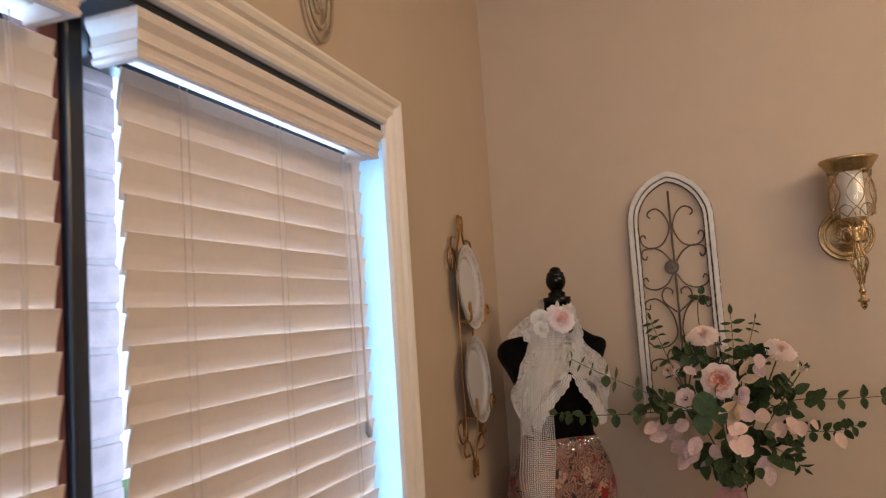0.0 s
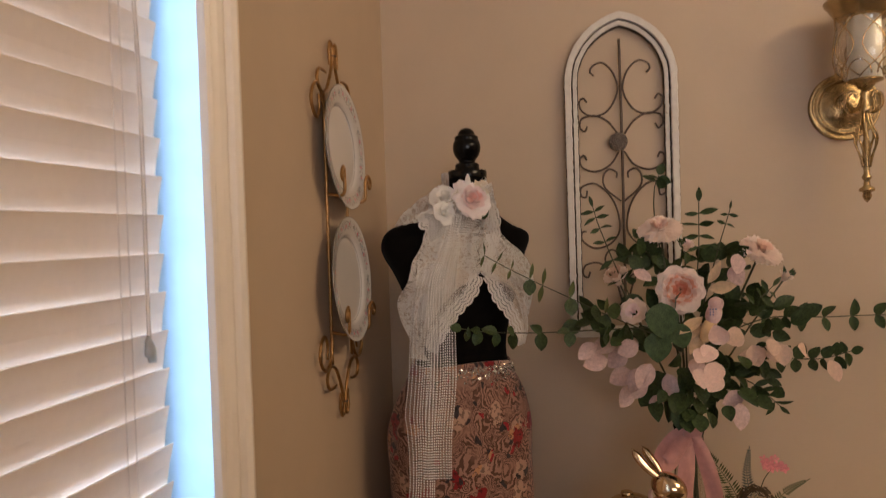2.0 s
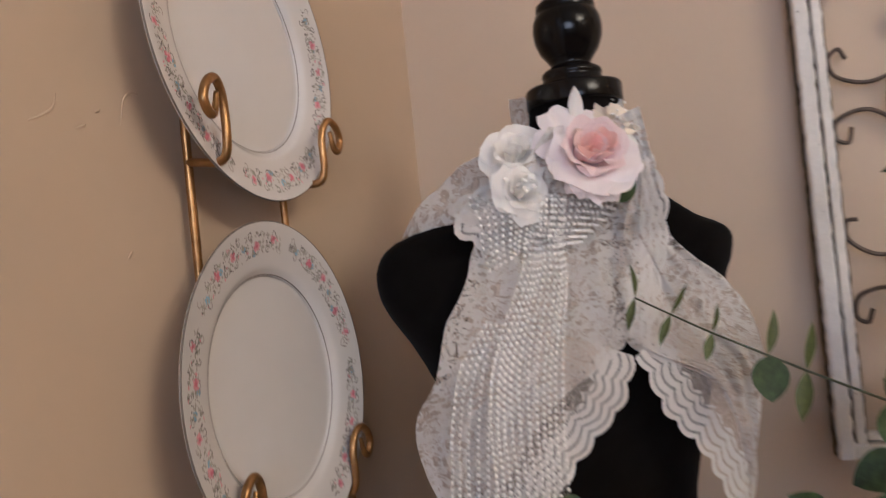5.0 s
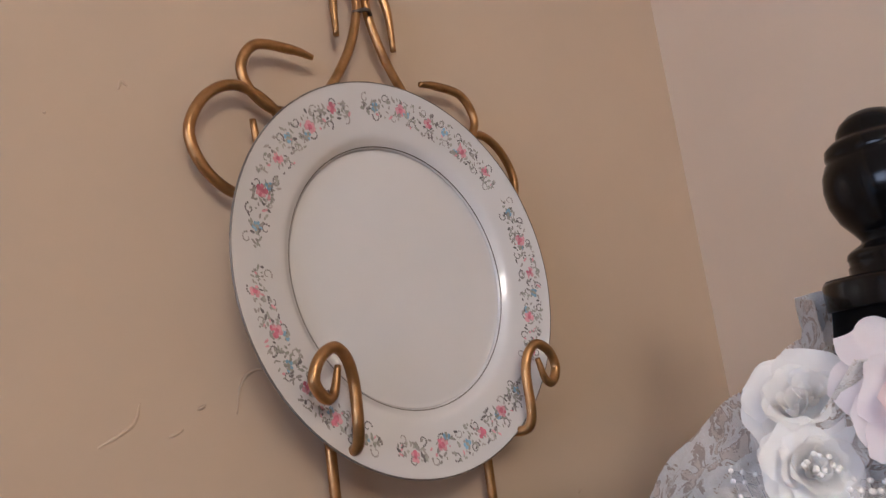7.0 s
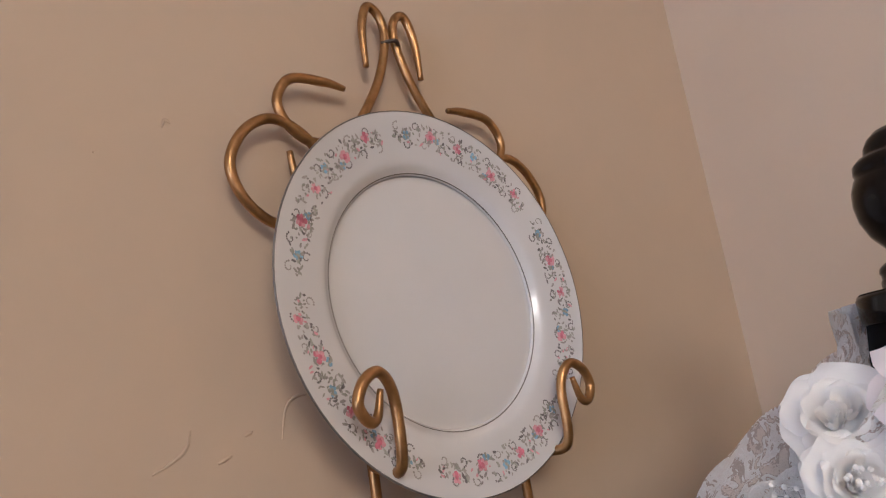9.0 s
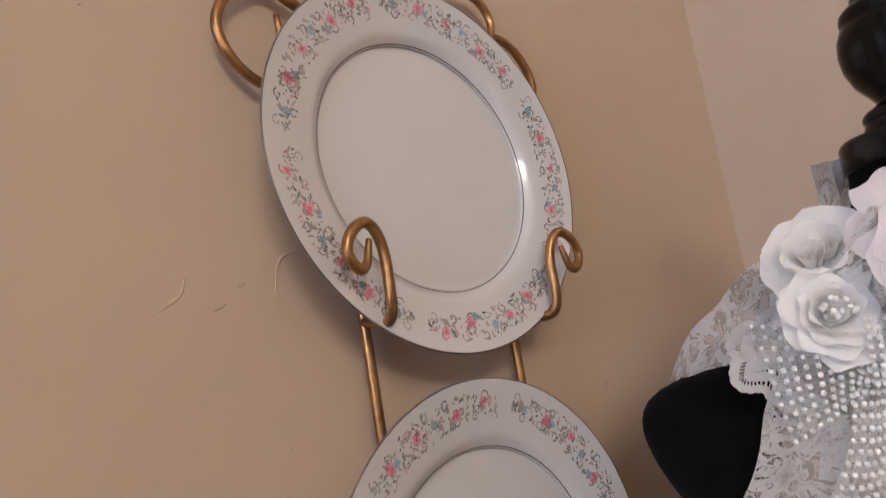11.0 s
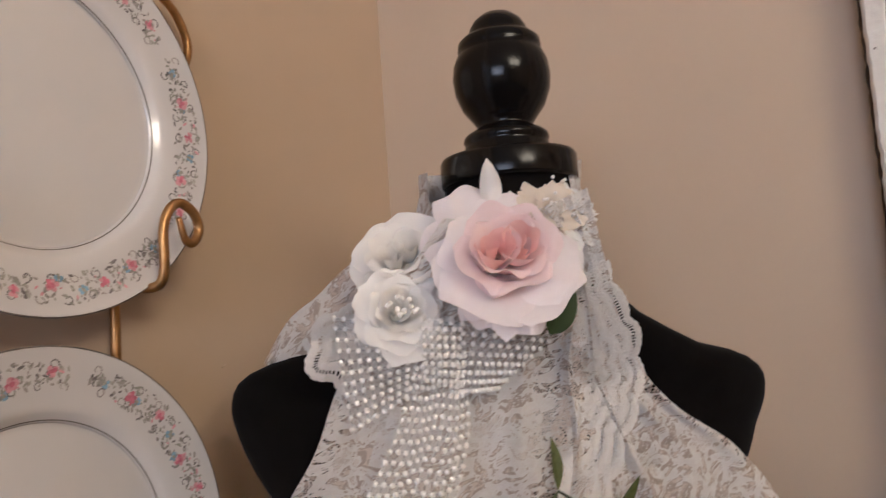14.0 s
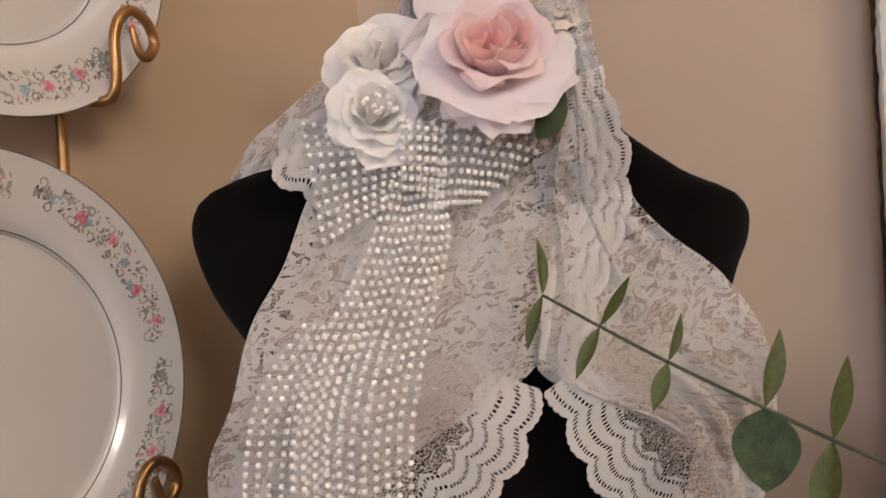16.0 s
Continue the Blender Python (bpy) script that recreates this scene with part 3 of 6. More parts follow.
# ---- cloth, flowers, pearls: materials ----


def node(t, kind, **values):
    n = t.nodes.new(kind)
    for k, v in values.items():
        n.inputs[k].default_value = v
    return n


def maths(t, op, a, b=None, clamp=False):
    n = t.nodes.new("ShaderNodeMath")
    n.operation, n.use_clamp = op, clamp
    for i, v in enumerate((a, b)):
        if v is None:
            continue
        if isinstance(v, (int, float)):
            n.inputs[i].default_value = v
        else:
            t.links.new(v, n.inputs[i])
    return n.outputs[0]


def blend(t, fac, a, b):
    n = t.nodes.new("ShaderNodeMix")
    n.data_type = "RGBA"
    for key, v in (("Factor", fac), ("A", a), ("B", b)):
        if isinstance(v, tuple):
            n.inputs[key].default_value = (*v, 1)
        elif isinstance(v, (int, float)):
            n.inputs[key].default_value = v
        else:
            t.links.new(v, n.inputs[key])
    return n.outputs["Result"]


def cloth_base(name, rough=0.8):
    m = bpy.data.materials.new(name)
    m.use_nodes = True
    t = m.node_tree
    p = t.nodes["Principled BSDF"]
    p.inputs["Roughness"].default_value = rough
    p.inputs["Specular IOR Level"].default_value = 0.25
    p.inputs["Sheen Weight"].default_value = 0.15
    return m, t, p


def lace_material(name, edging=False, lining=False):
    """White lace: corded flowers and leaves with a thread fill on a fine net; the edging has rows of slots."""
    m, t, p = cloth_base(name)
    uv = t.nodes.new("ShaderNodeUVMap")

    def noise_at(vec, scale, detail=2.0, distort=0.0):
        n = node(t, "ShaderNodeTexNoise", Scale=scale, Detail=detail, Distortion=distort)
        t.links.new(vec, n.inputs["Vector"])
        return n
    warp = noise_at(uv.outputs["UV"], 40.0, 3.0)
    mixv = t.nodes.new("ShaderNodeVectorMath")
    mixv.operation = "MULTIPLY_ADD"
    t.links.new(warp.outputs["Color"], mixv.inputs[0])
    mixv.inputs[1].default_value = (0.016, 0.016, 0)
    t.links.new(uv.outputs["UV"], mixv.inputs[2])
    fine = noise_at(uv.outputs["UV"], 1400.0, 2.0)
    # net: thin cell walls
    net = node(t, "ShaderNodeTexVoronoi", Scale=620.0)
    net.feature = "DISTANCE_TO_EDGE"
    t.links.new(uv.outputs["UV"], net.inputs["Vector"])
    thread = maths(t, "LESS_THAN", net.outputs["Distance"], 0.42 if lining else 0.10 if edging else 0.17)
    # flowers: five petals with a cord round each, and a thread fill that runs out from the middle
    fl = node(t, "ShaderNodeTexVoronoi", Scale=34.0)
    t.links.new(mixv.outputs[0], fl.inputs["Vector"])
    off = t.nodes.new("ShaderNodeVectorMath")
    off.operation = "SUBTRACT"
    t.links.new(mixv.outputs[0], off.inputs[0])
    t.links.new(fl.outputs["Position"], off.inputs[1])
    xy = t.nodes.new("ShaderNodeSeparateXYZ")
    t.links.new(off.outputs[0], xy.inputs[0])
    angle = maths(t, "ARCTAN2", xy.outputs["Y"], xy.outputs["X"])
    lobe = maths(t, "ABSOLUTE", maths(t, "COSINE", maths(t, "MULTIPLY", angle, 2.5)))
    reach = maths(t, "ADD", maths(t, "MULTIPLY", lobe, 0.24), 0.26)
    depth = maths(t, "SUBTRACT", reach, fl.outputs["Distance"])
    inside = maths(t, "GREATER_THAN", depth, 0.0)
    cord = maths(t, "LESS_THAN", maths(t, "ABSOLUTE", depth), 0.030)
    cord = maths(t, "MAXIMUM", cord, maths(t, "LESS_THAN", maths(t, "ABSOLUTE", maths(t, "SUBTRACT", fl.outputs["Distance"], 0.12)), 0.025))
    fill = maths(t, "GREATER_THAN", maths(t, "SINE", maths(t, "MULTIPLY", angle, 46.0)), -0.35)
    # leaves and scrolls between the flowers
    sc = noise_at(mixv.outputs[0], 78.0, 2.0, 1.2)
    ridge = maths(t, "ABSOLUTE", maths(t, "SUBTRACT", sc.outputs["Fac"], 0.5))
    leaf = maths(t, "LESS_THAN", ridge, 0.055)
    leafcord = maths(t, "LESS_THAN", maths(t, "ABSOLUTE", maths(t, "SUBTRACT", ridge, 0.055)), 0.012)
    big = noise_at(uv.outputs["UV"], 15.0, 1.0)
    zone = maths(t, "GREATER_THAN", big.outputs["Fac"], 0.33)
    gap = maths(t, "MULTIPLY", maths(t, "GREATER_THAN", depth, -0.13), maths(t, "LESS_THAN", depth, -0.03))
    gap = maths(t, "MAXIMUM", gap, maths(t, "MULTIPLY", maths(t, "GREATER_THAN", ridge, 0.068), maths(t, "LESS_THAN", ridge, 0.125)))
    solid = maths(t, "MAXIMUM", maths(t, "MAXIMUM", maths(t, "MULTIPLY", inside, fill), leaf), maths(t, "MAXIMUM", cord, leafcord))
    solid = maths(t, "MULTIPLY", solid, maths(t, "MAXIMUM", zone, leaf))
    raised = maths(t, "MAXIMUM", cord, leafcord)
    cover = maths(t, "MAXIMUM", solid, thread)
    if edging:
        sep = t.nodes.new("ShaderNodeSeparateXYZ")
        t.links.new(uv.outputs["UV"], sep.inputs[0])
        along, across = sep.outputs["X"], sep.outputs["Y"]
        # rows of ladder slots that follow the scallops, wavering a little
        sway = maths(t, "MULTIPLY", maths(t, "SUBTRACT", warp.outputs["Fac"], 0.5), 0.0050)
        rows = maths(t, "PINGPONG", maths(t, "ADD", maths(t, "ADD", across, sway), 0.0022), 0.0039)
        inrow = maths(t, "LESS_THAN", rows, maths(t, "ADD", maths(t, "MULTIPLY", fine.outputs["Fac"], 0.0014), 0.0004))
        slant = maths(t, "ADD", maths(t, "MULTIPLY", along, 560.0), maths(t, "MULTIPLY", across, 160.0))
        slot = maths(t, "LESS_THAN", maths(t, "FRACT", maths(t, "ADD", slant, maths(t, "MULTIPLY", warp.outputs["Fac"], 4.5))), maths(t, "ADD", maths(t, "MULTIPLY", fine.outputs["Fac"], 0.5), 0.24))
        scallop = maths(t, "MULTIPLY", maths(t, "ABSOLUTE", maths(t, "SINE", maths(t, "MULTIPLY", along, 260.0))), 0.003)
        body = maths(t, "LESS_THAN", across, maths(t, "ADD", scallop, 0.030))
        hole = maths(t, "MULTIPLY", maths(t, "MULTIPLY", inrow, slot), body)
        cover = maths(t, "MULTIPLY", thread, maths(t, "LESS_THAN", across, 0.060))
        cover = maths(t, "MULTIPLY", maths(t, "SUBTRACT", 1.0, hole), maths(t, "MAXIMUM", body, cover))
        raised = maths(t, "MULTIPLY", maths(t, "MULTIPLY", maths(t, "SUBTRACT", rows, 0.0010), 300.0, True), body)
        solid = body
    hatch = noise_at(mixv.outputs[0], 420.0, 2.0, 1.0)
    ground = (0.88, 0.77, 0.67)
    tone = blend(t, solid, ground, (0.98, 0.94, 0.89))
    tone = blend(t, maths(t, "MULTIPLY", maths(t, "SUBTRACT", hatch.outputs["Fac"], 0.30), 0.7, True), tone, (0.76, 0.65, 0.56))
    if not edging:
        tone = blend(t, maths(t, "MULTIPLY", maths(t, "MULTIPLY", gap, maths(t, "SUBTRACT", 1.0, solid)), 0.75), tone, (0.55, 0.44, 0.36))
    tone = blend(t, maths(t, "MULTIPLY", raised, 0.75), tone, (1.0, 0.96, 0.91))
    col = blend(t, maths(t, "MULTIPLY", fine.outputs["Fac"], 0.10), tone, (0.48, 0.41, 0.36))
    t.links.new(col, p.inputs["Base Color"])
    b = node(t, "ShaderNodeBump", Strength=1.0, Distance=0.0026)
    hgt = maths(t, "ADD", maths(t, "ADD", maths(t, "MULTIPLY", solid, 0.5), maths(t, "MULTIPLY", raised, 0.22 if edging else 0.5)), maths(t, "ADD", maths(t, "MULTIPLY", hatch.outputs["Fac"], 0.6), fine.outputs["Fac"]))
    t.links.new(hgt, b.inputs["Height"])
    t.links.new(b.outputs["Normal"], p.inputs["Normal"])
    clear = t.nodes.new("ShaderNodeBsdfTransparent")
    sh = t.nodes.new("ShaderNodeMixShader")
    t.links.new(cover, sh.inputs["Fac"])
    t.links.new(clear.outputs[0], sh.inputs[1])
    t.links.new(p.outputs[0], sh.inputs[2])
    t.links.new(sh.outputs[0], t.nodes["Material Output"].inputs["Surface"])
    return m


def skirt_material():
    """Dusty pink brocade with brown paisley spirals, scrolls between them, and clusters of crimson and pale flowers."""
    m, t, p = cloth_base("paisley_brocade", 0.6)
    co = t.nodes.new("ShaderNodeTexCoord")
    xyz = t.nodes.new("ShaderNodeSeparateXYZ")
    t.links.new(co.outputs["Object"], xyz.inputs[0])
    # the cloth unrolled: round the form, and up
    flat = t.nodes.new("ShaderNodeCombineXYZ")
    t.links.new(maths(t, "MULTIPLY", maths(t, "ARCTAN2", xyz.outputs["X"], maths(t, "MULTIPLY", xyz.outputs["Y"], -1.0)), 0.13), flat.inputs["X"])
    t.links.new(xyz.outputs["Z"], flat.inputs["Y"])

    def noise_at(vec, scale, detail=2.0, distort=0.0):
        n = node(t, "ShaderNodeTexNoise", Scale=scale, Detail=detail, Distortion=distort)
        t.links.new(vec, n.inputs["Vector"])
        return n

    def vector(op, a, b):
        n = t.nodes.new("ShaderNodeVectorMath")
        n.operation = op
        for i, v in enumerate((a, b)):
            if isinstance(v, tuple):
                n.inputs[i].default_value = v
            else:
                t.links.new(v, n.inputs[i])
        return n.outputs[0]
    warp = noise_at(flat.outputs[0], 22.0, 2.0)
    warped = vector("ADD", flat.outputs[0], vector("MULTIPLY", warp.outputs["Color"], (0.055, 0.055, 0.0)))

    def cells(scale, shift):
        vec = vector("ADD", warped, (shift, shift * 0.7, 0.0))
        v = node(t, "ShaderNodeTexVoronoi", Scale=scale)
        v.voronoi_dimensions = "2D"
        t.links.new(vec, v.inputs["Vector"])
        d = t.nodes.new("ShaderNodeSeparateXYZ")
        t.links.new(vector("SUBTRACT", vec, v.outputs["Position"]), d.inputs[0])
        pick = t.nodes.new("ShaderNodeSeparateXYZ")
        t.links.new(v.outputs["Color"], pick.inputs[0])
        angle = maths(t, "ARCTAN2", d.outputs["Y"], d.outputs["X"])
        return v.outputs["Distance"], maths(t, "ADD", angle, maths(t, "MULTIPLY", pick.outputs["Y"], 6.28)), pick.outputs["X"]

    def paisley(scale, shift, turns):
        dist, angle, _ = cells(scale, shift)
        drop = maths(t, "MULTIPLY", dist, maths(t, "ADD", maths(t, "MULTIPLY", maths(t, "SINE", angle), 0.50), 1.0))
        beads = maths(t, "MULTIPLY", maths(t, "SINE", maths(t, "MULTIPLY", angle, 17.0)), 0.55)
        coil = maths(t, "SINE", maths(t, "ADD", maths(t, "MULTIPLY", drop, turns), maths(t, "MULTIPLY", angle, 2.0)))
        return maths(t, "GREATER_THAN", maths(t, "ADD", coil, maths(t, "MULTIPLY", beads, maths(t, "LESS_THAN", drop, 0.36))), 0.12), drop
    one, reach = paisley(18.0, 0.0, 44.0)
    two, _ = paisley(40.0, 3.1, 36.0)
    vine = maths(t, "LESS_THAN", maths(t, "ABSOLUTE", maths(t, "SUBTRACT", noise_at(warped, 70.0, 1.5, 0.8).outputs["Fac"], 0.5)), 0.035)
    inside = maths(t, "LESS_THAN", reach, 0.50)
    lines = maths(t, "ADD", maths(t, "MULTIPLY", one, inside), maths(t, "MULTIPLY", maths(t, "MAXIMUM", maths(t, "MULTIPLY", two, 0.9), vine), maths(t, "SUBTRACT", 1.0, inside)))
    zone = noise_at(flat.outputs[0], 11.0, 2.0)
    bare = maths(t, "MULTIPLY", maths(t, "SUBTRACT", zone.outputs["Fac"], 0.34), 9.0, True)
    brown = maths(t, "MULTIPLY", lines, bare)
    c = blend(t, zone.outputs["Fac"], (0.27, 0.135, 0.095), (0.42, 0.24, 0.18))
    c = blend(t, maths(t, "MULTIPLY", brown, 0.86), c, (0.060, 0.020, 0.012))
    ragged = noise_at(flat.outputs[0], 95.0, 3.0)

    def flowers(scale, size, share, colour, under, shift, petals=5.0):
        dist, angle, pick = cells(scale, shift)
        lobe = maths(t, "MULTIPLY", maths(t, "ABSOLUTE", maths(t, "SINE", maths(t, "MULTIPLY", angle, petals / 2))), -0.10)
        near = maths(t, "LESS_THAN", maths(t, "ADD", maths(t, "ADD", dist, lobe), maths(t, "MULTIPLY", ragged.outputs["Fac"], 0.40)), size + 0.20)
        shade = blend(t, maths(t, "GREATER_THAN", ragged.outputs["Fac"], 0.55), colour, tuple(q * 0.42 for q in colour))
        return blend(t, maths(t, "MULTIPLY", maths(t, "GREATER_THAN", pick, 1 - share), near), under, shade)

    c = flowers(18, 0.28, 0.24, (0.46, 0.28, 0.20), c, 1.7)
    c = flowers(16, 0.25, 0.32, (0.24, 0.012, 0.016), c, 0.3)
    c = flowers(30, 0.24, 0.12, (0.50, 0.24, 0.12), c, 2.9)
    c = flowers(40, 0.24, 0.10, (0.035, 0.025, 0.03), c, 4.1, 3.0)
    c = flowers(44, 0.22, 0.09, (0.34, 0.02, 0.03), c, 5.3)
    t.links.new(c, p.inputs["Base Color"])
    weave = noise_at(co.outputs["Object"], 700.0, 2.0)
    b = node(t, "ShaderNodeBump", Strength=0.35, Distance=0.001)
    t.links.new(maths(t, "ADD", weave.outputs["Fac"], brown), b.inputs["Height"])
    t.links.new(b.outputs["Normal"], p.inputs["Normal"])
    return m


M["lace"] = lace_material("white_lace")
M["lace_edge"] = lace_material("white_lace_edging", True)
M["lace_under"] = lace_material("white_lace_lining", False, True)
M["skirt"] = skirt_material()
M["pearl"] = material("pearl", (0.95, 0.91, 0.86), 0.34, vary=0.03, scale=200, coat=0.5, sheen=0.2)
M["crystal"] = material("crystal_bead", (0.75, 0.72, 0.68), 0.08, 0.75, vary=0.25, scale=300)
M["petal_pink"] = material("silk_petal_pink", (1.0, 0.73, 0.70), 0.7, vary=0.05, scale=60, sheen=0.2, translucent=0.62)
M["petal_rose"] = material("silk_petal_rose", (0.99, 0.82, 0.82), 0.7, vary=0.06, scale=60, sheen=0.2, translucent=0.45)
M["petal_pale"] = material("silk_petal_pale", (0.98, 0.90, 0.90), 0.7, vary=0.05, scale=60, sheen=0.2, translucent=0.40)
M["petal_white"] = material("silk_petal_white", (0.97, 0.94, 0.90), 0.6, vary=0.04, scale=60, sheen=0.3, translucent=0.32)
M["petal_cream"] = material("silk_petal_cream", (0.82, 0.73, 0.62), 0.7, vary=0.08, scale=60, translucent=0.25)
M["petal_apricot"] = material("silk_petal_apricot", (0.86, 0.44, 0.31), 0.7, vary=0.15, scale=60, translucent=0.25)
M["petal_coral"] = material("silk_petal_coral", (0.80, 0.30, 0.20), 0.7, vary=0.12, scale=60, translucent=0.25)
M["petal_blush"] = material("silk_petal_blush", (0.87, 0.64, 0.55), 0.7, vary=0.10, scale=60, translucent=0.25)
M["petal_peach"] = material("silk_petal_peach", (0.74, 0.53, 0.41), 0.7, vary=0.12, scale=60, translucent=0.25)
M["petal_shell"] = material("silk_petal_shell", (0.93, 0.79, 0.71), 0.7, vary=0.08, scale=60, sheen=0.2, translucent=0.35)
M["leaf_pink"] = material("dusty_pink_leaf", (0.62, 0.45, 0.42), 0.75, vary=0.2, scale=60, translucent=0.2)
M["leaf"] = material("eucalyptus_leaf", (0.018, 0.033, 0.010), 0.5, vary=0.45, scale=50, wear=(0.040, 0.064, 0.020), spec=0.3, bump=0.2, bump_scale=150)
M["leaf_fresh"] = material("fresh_round_leaf", (0.035, 0.062, 0.022), 0.5, vary=0.3, scale=40, wear=(0.060, 0.095, 0.034), spec=0.3, bump=0.25, bump_scale=120)
M["petal_tan"] = material("dried_tan_petal", (0.72, 0.53, 0.33), 0.7, vary=0.15, scale=60, translucent=0.25)
M["leaf_olive"] = material("olive_leaf", (0.085, 0.10, 0.025), 0.55, vary=0.35, scale=70, bump=0.2, bump_scale=150)
M["stem"] = material("stem", (0.055, 0.06, 0.03), 0.7, vary=0.3, scale=90)
M["ribbon"] = material("pink_ribbon", (0.66, 0.33, 0.29), 0.6, vary=0.12, scale=90, bump=0.3, bump_scale=500, sheen=0.3, translucent=0.15)
M["ribbon_pale"] = material("pale_pink_ribbon", (0.72, 0.50, 0.44), 0.6, vary=0.12, scale=90, bump=0.3, bump_scale=500, translucent=0.15)


# ---- skirt ----
def skirt():
    t = thing("skirt", "red and cream paisley skirt with a beaded waist on the form", "skirt", FORM)
    rows = [(z, w + 0.007, f + 0.007, b + 0.007, c) for z, w, f, b, c in TORSO]
    rows = [(0.35, 0.150, 0.115, 0.12, -0.01), (0.60, 0.160, 0.116, 0.124, -0.01)] + [r for r in rows if 0.7 < r[0] < 1.3]

    def at(z, grow):
        out = []
        for k, (x, y, zz) in enumerate(ring(z, 96, rows, grow)):
            a = 2 * math.pi * k / 96
            w = 0.0022 * math.sin(5 * a + z * 22) + 0.0012 * math.sin(11 * a - z * 31)
            out.append((x * (1 + w * 6), y * (1 + w * 6), zz + (0.004 * math.sin(3 * a) if z > 1.05 else 0)))
        return out
    zs = [0.36 + 0.0144 * i for i in range(51)]
    bm = bmesh.new()
    loft(bm, [at(z, 0.0) for z in zs] + [at(1.082, 0.0), at(1.084, -0.0015), at(1.080, -0.003), at(1.04, -0.003)], cap=False)
    part("skirt_body", bm, M["skirt"], t)
    # crystal beads sewn along the waist
    rnd = random.Random(8)
    bm = bmesh.new()
    for k in range(230):
        q = rnd.uniform(0, 1)
        a = -math.pi / 2 + rnd.uniform(-0.5, 1.05)
        z = 1.079 - abs(rnd.gauss(0, 0.016)) - 0.002
        x, y, _ = ring(z, 720, rows, 0.0025)[int((a % (2 * math.pi)) / (2 * math.pi) * 720) % 720]
        s = rnd.uniform(0.0012, 0.0030)
        bmesh.ops.create_icosphere(bm, subdivisions=1, radius=s, matrix=Matrix.Translation((x, y, z)) @ Matrix.Rotation(rnd.random() * 3, 4, (1, 1, 0)) @ Matrix.Diagonal((1, 0.7, 1.3, 1)))
    part("bead_trim", bm, M["crystal"], t, "sparkling crystal bead trim", smooth=False)
    return t


skirt()


# ---- lace shawl ----
def drape_front(lat, z, off=0.0):
    """A point on the cloth that hangs over the form's front, at a place across and a height."""
    w, f, b, c = smooth_interp(TORSO, z)
    if z < 1.25:
        f = max(f, 0.108 - 0.05 * (1.25 - z))
    f += 0.018 - 0.010 * min(1.0, max(0.0, (z - 1.33) / 0.07))
    wide = max(w + 0.014, interp([(1.0, 0.165), (1.1, 0.180), (1.2, 0.195), (1.3, 0.186), (1.36, 0.16), (1.40, 0.115), (1.43, 0.085), (1.5, 0.075)], z)[0])
    q = min(0.985, abs(lat - c) / wide)
    return Vector((lat, -(f * (1 - q ** 2.3) ** (1 / 2.3) + off + nod(z)), z))


def panel(left, right, nu, nv, seed, fold):
    lp, rp = spline([(*p, 0) for p in left], 8), spline([(*p, 0) for p in right], 8)
    rows, uvs = [], []
    for i in range(nv + 1):
        v = i / nv * (len(lp) - 1)
        k = min(int(v), len(lp) - 2)
        a, b = lp[k].lerp(lp[k + 1], v - k), rp[k].lerp(rp[k + 1], v - k)
        row, uv = [], []
        for j in range(nu + 1):
            u = j / nu
            p = a.lerp(b, u)
            nz = noise.noise(Vector((u * 5 + seed, i / nv * 1.3, seed)))
            off = fold * (math.sin(u * 23 + 2.4 * math.sin(i / nv * 3 + seed) + 4 * nz) * 0.5 + 0.6 * nz + 0.6 + 0.30 * math.sin(u * 61 + 7 * i / nv + 9 * nz + seed) * max(0.0, nz + 0.35))
            row.append(drape_front(p.x, p.y, off))
            uv.append((u * (b - a).length + seed * 0.37, i / nv * 0.40))
        rows.append(row)
        uvs.append(uv)
    return grid_mesh(bmesh.new(), rows, uvs)


def edging(line, side, width, scallop, off, seed):
    """A lace border along a line of (across, height); side: +1 if the open edge lies to the line's left."""
    pts = spline([(*p, 0) for p in line], 24)
    s = [0.0]
    for a, b in zip(pts, pts[1:]):
        s.append(s[-1] + (b - a).length)
    rows, uvs = [], []
    n = 14
    for i, p in enumerate(pts):
        d = (pts[min(i + 1, len(pts) - 1)] - pts[max(i - 1, 0)]).normalized()
        out = Vector((-d.y, d.x, 0)) * side
        edge = scallop * (abs(math.sin(s[i] * math.pi / 0.024 + seed)) ** 0.8 + 0.16 * abs(math.sin(s[i] * math.pi / 0.0042)))
        row, uv = [], []
        for j in range(n + 1):
            inner = width * min(1.0, 0.30 + (s[-1] - s[i]) / 0.075)
            w = -inner + (inner + edge) * j / n
            q = p + out * w
            lift = off + 0.0006 * math.sin(s[i] * 170 + j * 0.5 + seed) + 0.0008 * math.sin(s[i] * 60 + seed * 3)
            row.append(drape_front(q.x, q.y, lift))
            uv.append((s[i] + seed, edge - w))
        rows.append(row)
        uvs.append(uv)
    return grid_mesh(bmesh.new(), rows, uvs)


